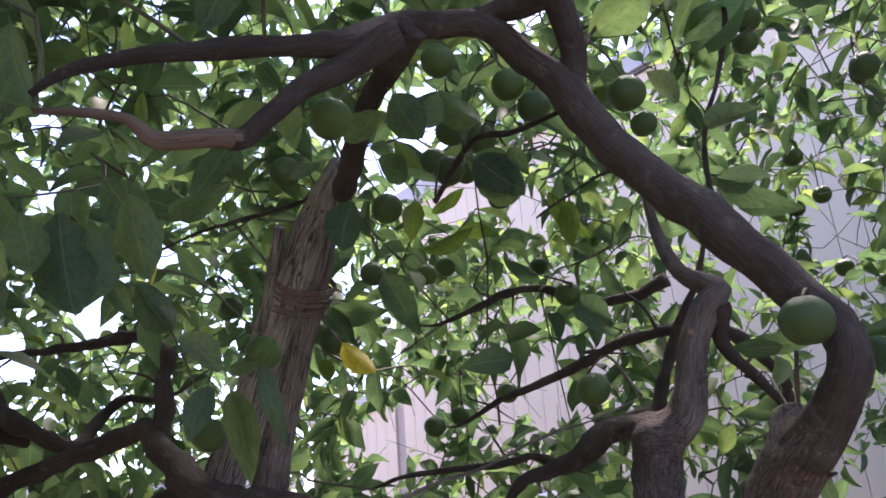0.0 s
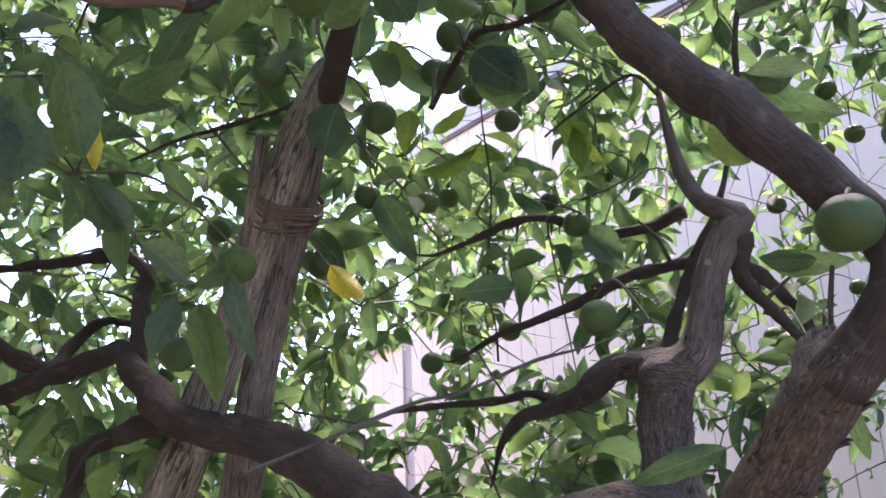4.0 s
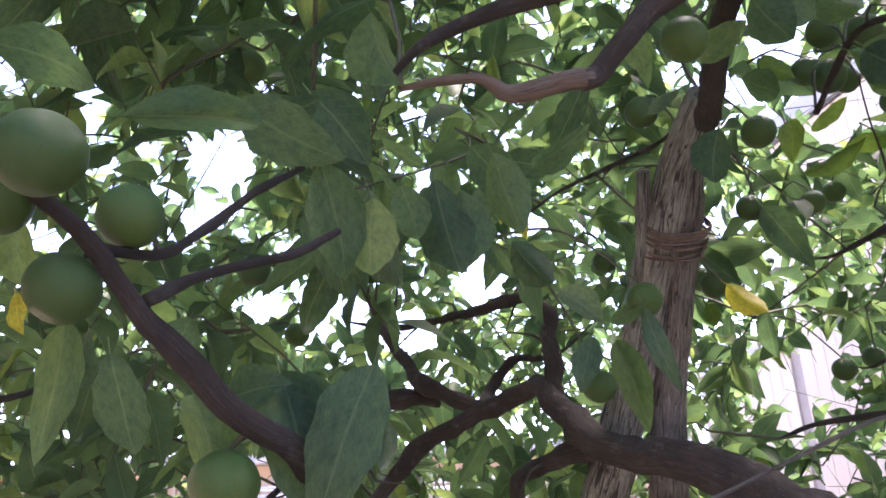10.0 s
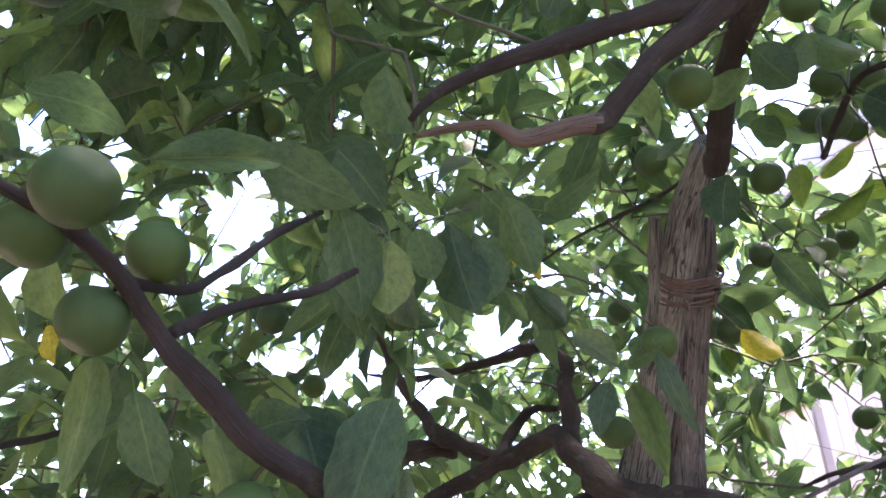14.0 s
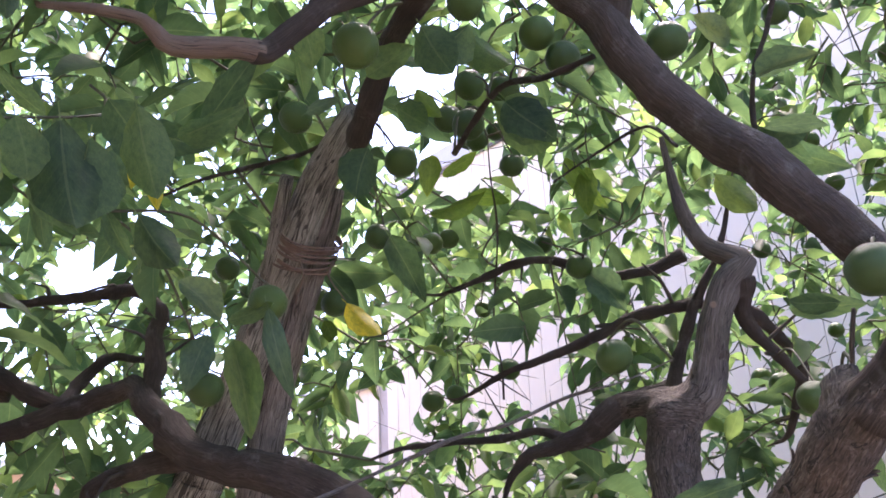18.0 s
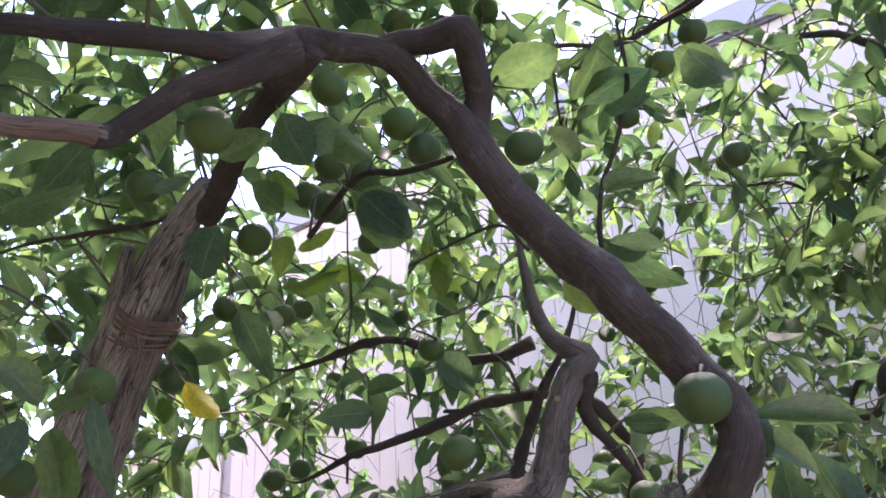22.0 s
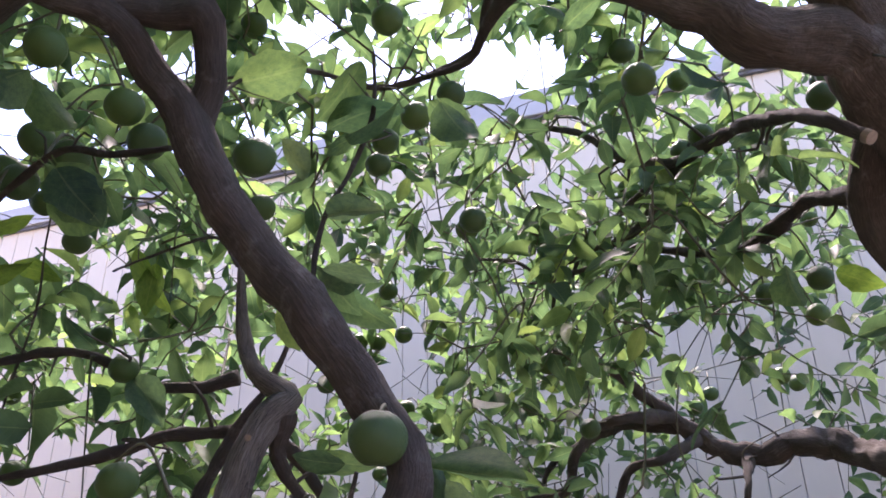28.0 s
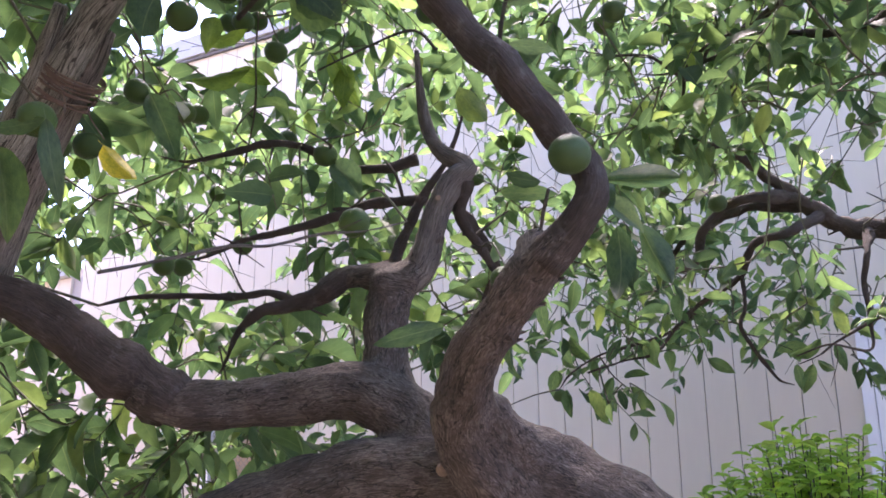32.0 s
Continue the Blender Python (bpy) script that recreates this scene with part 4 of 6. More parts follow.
POST_SLAB = [(-0.287, 1.194, 2.055, 0.011), (-0.306, 1.227, 2.017, 0.013), (-0.33, 1.267, 1.966, 0.013), (-0.361, 1.315, 1.906, 0.01)]
KNOTS = [(0.362, 1.351, 1.841, 0.006), (0.312, 0.836, 1.855, 0.005), (0.313, 0.837, 1.847, 0.005), (0.303, 1.09, 1.354, 0.007)]

FRUIT_A = [
    (0.273, 0.976, 2.09, 0.026), (0.185, 1.209, 1.739, 0.026), (0.179, 1.628, 2.012, 0.027), (0.469, 1.29, 1.677, 0.026),
    (-0.095, 0.818, 2.023, 0.026), (0.017, 1.018, 2.212, 0.026), (0.004, 1.241, 2.214, 0.026), (0.001, 1.2, 2.119, 0.026),
    (-0.044, 1.366, 2.224, 0.026), (0.115, 1.086, 2.196, 0.026), (0.15, 1.105, 2.162, 0.026), (-0.259, 1.14, 2.127, 0.026),
    (-0.274, 1.081, 1.816, 0.026), (-0.128, 1.737, 2.126, 0.026), (-0.108, 1.933, 2.207, 0.026), (-0.205, 1.519, 2.068, 0.026),
    (-0.108, 1.207, 2.069, 0.026), (-0.269, 1.438, 1.916, 0.026), (-0.374, 1.718, 2.012, 0.026), (-0.059, 2.392, 2.151, 0.026),
]
FRUIT_B = [
    (0.018, 1.918, 1.873, 0.026), (-0.159, 1.91, 1.81, 0.026), (-0.383, 1.15, 1.719, 0.026), (-0.551, 1.639, 2.07, 0.026),
    (0.919, 2.193, 2.376, 0.026), (0.906, 2.384, 2.414, 0.026), (0.853, 2.399, 2.418, 0.026), (0.595, 1.877, 1.795, 0.026),
    (0.73, 2.081, 1.815, 0.026), (0.357, 1.414, 2.266, 0.026), (0.585, 1.449, 2.433, 0.026), (0.559, 1.329, 2.406, 0.026),
    (0.738, 1.336, 2.28, 0.026), (0.949, 2.249, 2.177, 0.026), (0.195, 1.643, 2.456, 0.026), (0.06, 1.155, 2.145, 0.026),
    (0.061, 1.62, 2.241, 0.026), (-0.013, 1.696, 2.347, 0.026), (0.637, 1.201, 2.447, 0.026), (0.57, 1.203, 2.383, 0.026),
]
FRUIT_C = [
    (0.47, 1.07, 2.454, 0.026), (0.722, 2.277, 2.23, 0.026), (0.366, 0.756, 1.705, 0.025), (1.04, 1.596, 2.487, 0.026),
    (0.885, 2.395, 2.73, 0.026), (1.218, 2.018, 2.153, 0.031), (1.108, 1.72, 2.162, 0.026), (1.289, 2.162, 2.403, 0.026),
    (1.212, 2.575, 2.598, 0.026), (1.195, 1.196, 2.498, 0.026), (1.225, 1.289, 2.525, 0.026), (1.291, 1.579, 2.604, 0.026),
    (1.57, 1.604, 2.656, 0.026), (1.596, 1.623, 2.595, 0.026), (1.659, 1.729, 2.702, 0.026), (2.001, 1.658, 2.703, 0.026),
    (1.417, 1.177, 2.207, 0.026), (1.558, 1.323, 2.205, 0.026), (1.194, 0.901, 2.392, 0.026), (1.394, 1.041, 2.589, 0.026),
]
FRUIT_D = [
    (1.234, 1.274, 2.709, 0.026), (0.813, 0.904, 2.316, 0.026), (0.963, 1.12, 2.587, 0.026), (1.83, 2.081, 2.224, 0.026),
    (1.995, 2.188, 2.316, 0.026), (1.883, 1.771, 2.239, 0.026), (2.04, 1.865, 2.263, 0.026), (1.154, 2.505, 2.199, 0.026),
    (1.059, 2.79, 2.105, 0.026), (1.479, 1.377, 2.263, 0.026), (1.594, 1.808, 2.672, 0.026), (0.302, 1.364, 2.628, 0.026),
    (-0.285, 0.222, 1.725, 0.025), (-0.355, 0.236, 1.723, 0.023), (-0.341, 0.318, 1.732, 0.022), (-0.361, 0.288, 1.68, 0.024),
    (-0.318, 0.147, 1.792, 0.025), (-0.38, 0.229, 1.937, 0.024), (-0.494, 0.476, 2.147, 0.026), (-0.381, 0.03, 1.701, 0.026),
]
FRUIT_E = [
    (-0.469, 0.08, 1.726, 0.021), (-0.488, 0.115, 1.708, 0.02), (-0.526, 0.152, 1.687, 0.021), (-0.601, 0.204, 1.742, 0.016),
    (-0.573, 0.208, 1.68, 0.018), (-0.407, 0.165, 1.656, 0.023), (-0.698, 0.737, 2.187, 0.026), (-0.56, 0.216, 1.614, 0.023),
    (-0.542, 0.153, 1.77, 0.02), (-0.81, 0.861, 1.928, 0.026), (-0.353, 0.416, 1.564, 0.025), (-1.085, 1.239, 1.936, 0.026),
    (-1.148, 1.606, 1.593, 0.026), (-0.052, 1.98, 2.495, 0.026), (0.024, 1.972, 2.509, 0.026), (0.615, 2.23, 2.585, 0.026),
    (1.285, 2.229, 1.841, 0.026), (1.253, 1.789, 2.038, 0.026), (0.387, 0.941, 1.641, 0.017), (1.199, 2.804, 1.603, 0.026),
]
FRUIT_F = [
    (0.456, 0.923, 2.487, 0.026), (0.473, 1.12, 2.611, 0.026), (0.458, 1.163, 2.672, 0.026), (0.55, 1.148, 2.654, 0.026),
    (0.291, 1.069, 2.62, 0.026), (0.121, 1.214, 2.48, 0.026), (-0.078, 0.524, 2.019, 0.026), (0.845, 1.591, 2.406, 0.026),
    (1.426, 2.175, 2.358, 0.026), (1.821, 2.247, 2.118, 0.026), (-0.132, 2.19, 1.871, 0.026), (0.143, 2.233, 1.635, 0.026),
    (0.127, 2.173, 2.26, 0.026), (0.804, 2.003, 2.416, 0.026), (0.364, 2.249, 1.957, 0.026), (0.648, 2.219, 1.869, 0.026),
    (0.186, 2.593, 1.686, 0.026), (-0.591, 1.89, 2.227, 0.026), (-0.646, 0.982, 1.923, 0.026), (-0.557, 0.206, 1.707, 0.022), (-0.771, 0.319, 1.805, 0.020), (-0.595, 0.206, 1.604, 0.023),
]
FRUITS = FRUIT_A + FRUIT_B + FRUIT_C + FRUIT_D + FRUIT_E + FRUIT_F

LEAVES_A = [
    ((-0.231, 1.363, 1.891), (-0.172, 1.351, 1.824), 0.047, 1),
    ((-0.179, 1.499, 2.057), (-0.118, 1.497, 1.933), 0.061, 0),
    ((-0.241, 0.984, 1.779), (-0.212, 0.986, 1.674), 0.030, 2),
    ((-0.311, 1.053, 1.759), (-0.281, 1.055, 1.637), 0.047, 0),
    ((-0.353, 1.076, 1.776), (-0.365, 1.045, 1.696), 0.044, 2),
    ((-0.273, 0.688, 1.893), (-0.249, 0.701, 1.8), 0.049, 0),
    ((-0.322, 0.65, 1.865), (-0.295, 0.65, 1.746), 0.061, 0),
    ((-0.352, 0.632, 1.861), (-0.332, 0.634, 1.787), 0.042, 0),
    ((0.197, 1.628, 1.995), (0.255, 1.604, 1.912), 0.067, 2),
    ((-0.176, 0.909, 1.998), (-0.134, 0.909, 2.015), 0.018, 2),
    ((-0.097, 1.098, 2.105), (-0.042, 1.076, 2.054), 0.048, 0),
    ((-0.064, 1.091, 2.125), (-0.036, 1.116, 2.086), 0.035, 3),
]
LEAVES_B = [
    ((-0.084, 1.023, 2.134), (-0.018, 1.081, 2.148), 0.032, 0),
    ((0.048, 1.006, 2.044), (0.126, 0.981, 1.959), 0.061, 0),
    ((0.2, 1.471, 2.153), (0.195, 1.478, 2.059), 0.046, 3),
    ((-0.058, 1.183, 2.062), (-0.064, 1.161, 1.991), 0.037, 3),
    ((-0.105, 1.54, 2.115), (0.011, 1.539, 2.137), 0.042, 3),
    ((-0.074, 1.514, 2.182), (0.002, 1.506, 2.209), 0.037, 3),
    ((0.349, 0.897, 1.985), (0.391, 0.84, 1.972), 0.030, 2),
    ((0.353, 0.925, 1.931), (0.401, 0.863, 1.898), 0.024, 2),
    ((-0.134, 1.075, 2.03), (-0.153, 1.057, 1.943), 0.062, 0),
    ((-0.281, 0.795, 1.918), (-0.203, 0.775, 1.925), 0.036, 0),
    ((-0.274, 0.84, 1.954), (-0.206, 0.777, 1.998), 0.038, 0),
    ((-0.349, 0.853, 1.859), (-0.303, 0.865, 1.795), 0.048, 0),
]
LEAVES_C = [
    ((-0.156, 0.809, 2.064), (-0.143, 0.821, 1.999), 0.039, 0),
    ((-0.027, 0.865, 2.073), (0.008, 0.875, 2.008), 0.056, 0),
    ((-0.1, 0.903, 2.037), (-0.043, 0.891, 2.069), 0.041, 0),
    ((-0.32, 1.063, 1.791), (-0.253, 1.062, 1.797), 0.034, 0),
    ((-0.375, 1.026, 1.838), (-0.327, 1.06, 1.791), 0.045, 2),
    ((-0.274, 1.38, 1.87), (-0.251, 1.345, 1.821), 0.028, 3),
    ((0.367, 1.227, 2.009), (0.41, 1.192, 1.927), 0.048, 0),
    ((0.397, 1.018, 1.948), (0.442, 0.968, 1.89), 0.044, 0),
    ((0.364, 0.993, 1.735), (0.414, 0.932, 1.727), 0.030, 0),
    ((0.423, 0.803, 1.695), (0.487, 0.71, 1.674), 0.030, 0),
    ((0.364, 0.843, 1.701), (0.31, 0.826, 1.701), 0.022, 0),
    ((0.42, 0.804, 1.695), (0.419, 0.789, 1.661), 0.018, 3),
]
LEAVES_D = [
    ((0.29, 0.898, 2.071), (0.327, 0.88, 2.013), 0.032, 2),
    ((0.356, 0.938, 2.004), (0.411, 0.872, 2.006), 0.027, 2),
    ((0.353, 0.955, 1.949), (0.404, 0.91, 1.917), 0.026, 2),
    ((0.363, 0.965, 1.948), (0.409, 0.953, 1.894), 0.033, 0),
    ((0.063, 0.977, 2.031), (0.114, 0.962, 1.96), 0.067, 0),
    ((0.237, 0.988, 2.198), (0.326, 0.908, 2.2), 0.066, 0),
    ((0.366, 0.991, 2.164), (0.44, 0.894, 2.176), 0.055, 0),
    ((0.389, 0.928, 2.236), (0.35, 0.991, 2.169), 0.045, 0),
    ((0.544, 1.075, 2.318), (0.598, 1.05, 2.232), 0.061, 0),
    ((0.015, 1.011, 2.158), (0.075, 0.964, 2.056), 0.050, 0),
    ((0.163, 1.47, 2.176), (0.227, 1.51, 2.076), 0.041, 3),
    ((-0.03, 1.576, 2.157), (0.052, 1.585, 2.153), 0.040, 3),
]
LEAVES_E = [
    ((1.31, 1.158, 2.207), (1.308, 1.14, 2.107), 0.069, 0),
    ((1.373, 1.102, 2.181), (1.393, 1.025, 2.124), 0.052, 3),
    ((1.253, 1.356, 2.457), (1.278, 1.355, 2.384), 0.039, 2),
    ((0.458, 0.87, 1.696), (0.503, 0.838, 1.651), 0.030, 2),
    ((0.502, 0.914, 1.673), (0.494, 0.892, 1.553), 0.043, 0),
    ((0.527, 0.9, 1.675), (0.559, 0.872, 1.585), 0.039, 0),
    ((0.304, 1.094, 1.555), (0.199, 1.081, 1.522), 0.035, 0),
    ((0.427, 0.883, 1.629), (0.446, 0.821, 1.686), 0.025, 2),
    ((0.435, 0.815, 1.714), (0.44, 0.801, 1.651), 0.021, 2),
    ((0.411, 0.978, 1.587), (0.419, 0.974, 1.533), 0.019, 0),
    ((0.383, 1.03, 1.539), (0.388, 1.036, 1.487), 0.016, 0),
    ((-0.351, 0.045, 1.58), (-0.292, 0.12, 1.531), 0.060, 0),
]
LEAVES_F = [
    ((-0.46, 0.122, 1.811), (-0.374, 0.187, 1.788), 0.031, 0),
    ((-0.357, 0.316, 1.811), (-0.238, 0.355, 1.79), 0.035, 0),
    ((-0.421, 0.249, 1.864), (-0.35, 0.305, 1.833), 0.043, 0),
    ((-0.391, 0.266, 1.66), (-0.392, 0.17, 1.593), 0.027, 0),
    ((-0.377, 0.541, 1.863), (-0.363, 0.559, 1.745), 0.059, 0),
    ((-0.348, 0.582, 1.83), (-0.344, 0.573, 1.746), 0.056, 0),
    ((-0.352, 0.496, 1.652), (-0.33, 0.482, 1.553), 0.057, 0),
    ((-0.283, 0.497, 1.648), (-0.281, 0.445, 1.538), 0.059, 0),
    ((-0.306, 0.672, 1.856), (-0.304, 0.666, 1.762), 0.062, 0),
    ((-0.564, 0.141, 1.648), (-0.513, 0.182, 1.624), 0.033, 3),
    ((-0.42, 0.327, 1.675), (-0.389, 0.3, 1.58), 0.031, 0),
    ((-0.453, 0.299, 1.762), (-0.433, 0.301, 1.688), 0.033, 0),
]
LEAVES_G = [
    ((-0.536, 0.307, 1.699), (-0.49, 0.258, 1.733), 0.030, 0),
    ((-0.594, 0.292, 1.726), (-0.528, 0.283, 1.755), 0.037, 0),
    ((-0.45, 0.165, 1.705), (-0.418, 0.176, 1.657), 0.025, 3),
    ((-0.461, 0.107, 1.728), (-0.451, 0.125, 1.683), 0.025, 0),
    ((-0.485, 0.358, 1.64), (-0.437, 0.37, 1.681), 0.039, 0),
    ((-0.479, 0.403, 1.675), (-0.442, 0.397, 1.577), 0.045, 0),
    ((-0.403, 0.426, 1.634), (-0.366, 0.423, 1.557), 0.042, 0),
    ((-0.382, 0.27, 1.677), (-0.368, 0.27, 1.649), 0.015, 1),
    ((-0.547, 0.244, 1.876), (-0.506, 0.27, 1.838), 0.043, 0),
    ((-0.58, 0.185, 1.858), (-0.554, 0.202, 1.893), 0.033, 0),
    ((-0.423, 0.478, 1.916), (-0.344, 0.518, 1.852), 0.062, 0),
    ((-0.349, 0.587, 2.043), (-0.329, 0.604, 1.947), 0.064, 0),
]
LEAVES_H = [
    ((-0.398, 0.504, 1.622), (-0.366, 0.5, 1.588), 0.030, 2),
    ((-0.428, 0.582, 1.974), (-0.377, 0.613, 1.891), 0.062, 0),
    ((-0.459, 0.515, 1.914), (-0.373, 0.526, 1.91), 0.064, 0),
    ((-0.459, 0.621, 1.879), (-0.421, 0.638, 1.773), 0.059, 0),
    ((-0.42, 0.666, 1.887), (-0.398, 0.685, 1.769), 0.052, 2),
    ((-0.394, 0.732, 1.903), (-0.351, 0.746, 1.794), 0.066, 0),
    ((-0.364, 0.479, 1.651), (-0.312, 0.462, 1.539), 0.065, 0),
    ((-0.393, 0.451, 1.631), (-0.337, 0.451, 1.639), 0.041, 0),
    ((-0.538, 0.527, 1.739), (-0.559, 0.516, 1.695), 0.044, 0),
    ((-0.394, 0.648, 2.025), (-0.402, 0.668, 1.992), 0.031, 2),
    ((-0.358, 0.785, 1.966), (-0.308, 0.795, 1.883), 0.057, 0),
    ((-0.421, 0.971, 1.898), (-0.386, 0.956, 1.826), 0.052, 0),
]
LEAVES_I = [
    ((-0.721, 1.071, 1.704), (-0.701, 1.035, 1.609), 0.035, 2),
    ((-0.394, 0.93, 2.014), (-0.313, 0.928, 1.977), 0.044, 0),
    ((-0.314, 0.779, 2.073), (-0.311, 0.784, 2.031), 0.017, 3),
    ((-0.106, 0.553, 2.052), (-0.136, 0.547, 1.966), 0.040, 0),
    ((-0.044, 0.608, 2.09), (0.022, 0.61, 2.072), 0.049, 0),
    ((0.127, 0.748, 2.251), (0.178, 0.733, 2.191), 0.060, 0),
    ((0.23, 0.806, 2.323), (0.292, 0.75, 2.294), 0.044, 0),
    ((0.027, 0.883, 2.08), (-0.014, 0.884, 2.031), 0.054, 0),
    ((0.063, 0.975, 2.024), (0.121, 0.953, 1.955), 0.063, 0),
    ((0.374, 0.936, 2.121), (0.423, 0.854, 2.124), 0.052, 0),
    ((0.539, 1.02, 2.278), (0.58, 0.998, 2.189), 0.070, 0),
    ((-0.287, 0.014, 1.739), (-0.282, 0.054, 1.657), 0.043, 0),
]
LEAVES_J = [
    ((-0.251, -0.024, 1.782), (-0.273, 0.025, 1.718), 0.066, 0),
    ((-0.276, -0.03, 1.748), (-0.304, 0.009, 1.683), 0.055, 0),
    ((-0.292, 0.031, 1.848), (-0.307, 0.03, 1.797), 0.050, 0),
    ((-0.392, 0.082, 1.697), (-0.396, 0.051, 1.64), 0.021, 2),
    ((-0.632, 0.239, 1.649), (-0.617, 0.154, 1.664), 0.038, 3),
    ((-0.683, 0.127, 1.687), (-0.649, 0.198, 1.646), 0.031, 3),
    ((-0.486, 0.122, 1.617), (-0.454, 0.055, 1.603), 0.036, 0),
    ((-0.466, 0.088, 1.731), (-0.452, 0.115, 1.684), 0.023, 0),
    ((-0.56, 0.134, 1.738), (-0.518, 0.157, 1.708), 0.019, 0),
    ((-0.629, 0.281, 1.681), (-0.63, 0.246, 1.647), 0.027, 3),
    ((-0.235, 0.119, 1.811), (-0.263, 0.112, 1.744), 0.040, 0),
    ((-0.307, 0.754, 1.882), (-0.305, 0.752, 1.84), 0.013, 1),
]
LEAVES_K = [
    ((-0.292, 0.765, 1.88), (-0.286, 0.772, 1.823), 0.018, 1),
]
LEAVES_L = [
    ((1.109, 2.585, 1.716), (1.032, 2.589, 1.745), 0.035, 0),
    ((1.182, 2.65, 1.7), (1.156, 2.656, 1.786), 0.038, 0),
    ((1.136, 2.587, 1.604), (1.146, 2.584, 1.509), 0.040, 0),
    ((1.229, 2.596, 1.607), (1.267, 2.556, 1.494), 0.053, 0),
    ((1.347, 2.569, 1.65), (1.405, 2.502, 1.66), 0.038, 0),
    ((1.34, 2.532, 1.588), (1.422, 2.493, 1.541), 0.043, 0),
    ((1.12, 2.631, 1.676), (1.102, 2.654, 1.586), 0.040, 0),
    ((1.242, 2.612, 1.715), (1.183, 2.666, 1.803), 0.050, 0),
    ((1.271, 2.54, 1.7), (1.319, 2.518, 1.777), 0.039, 0),
    ((1.31, 2.582, 1.65), (1.276, 2.588, 1.564), 0.039, 0),
    ((1.365, 2.447, 1.745), (1.424, 2.467, 1.676), 0.039, 0),
]
LEAVES_M = [
    ((1.306, 2.535, 1.603), (1.323, 2.516, 1.53), 0.033, 0),
    ((1.844, 2.247, 1.813), (1.79, 2.303, 1.782), 0.035, 0),
    ((1.858, 2.173, 1.793), (1.809, 2.229, 1.851), 0.040, 0),
    ((1.805, 2.169, 1.663), (1.793, 2.21, 1.574), 0.042, 0),
    ((1.842, 2.19, 1.679), (1.861, 2.138, 1.634), 0.030, 0),
    ((1.84, 2.229, 1.726), (1.776, 2.321, 1.734), 0.047, 0),
    ((1.835, 2.16, 1.744), (1.77, 2.233, 1.693), 0.046, 0),
    ((1.902, 2.116, 1.754), (1.882, 2.139, 1.853), 0.043, 0),
    ((1.953, 2.134, 1.781), (1.992, 2.076, 1.738), 0.034, 0),
    ((1.915, 2.192, 1.733), (1.95, 2.191, 1.651), 0.037, 0),
    ((1.814, 2.261, 1.673), (1.839, 2.283, 1.593), 0.037, 0),
]
LEAVES = LEAVES_A + LEAVES_B + LEAVES_C + LEAVES_D + LEAVES_E + LEAVES_F + LEAVES_G + LEAVES_H + LEAVES_I + LEAVES_J + LEAVES_K + LEAVES_L + LEAVES_M


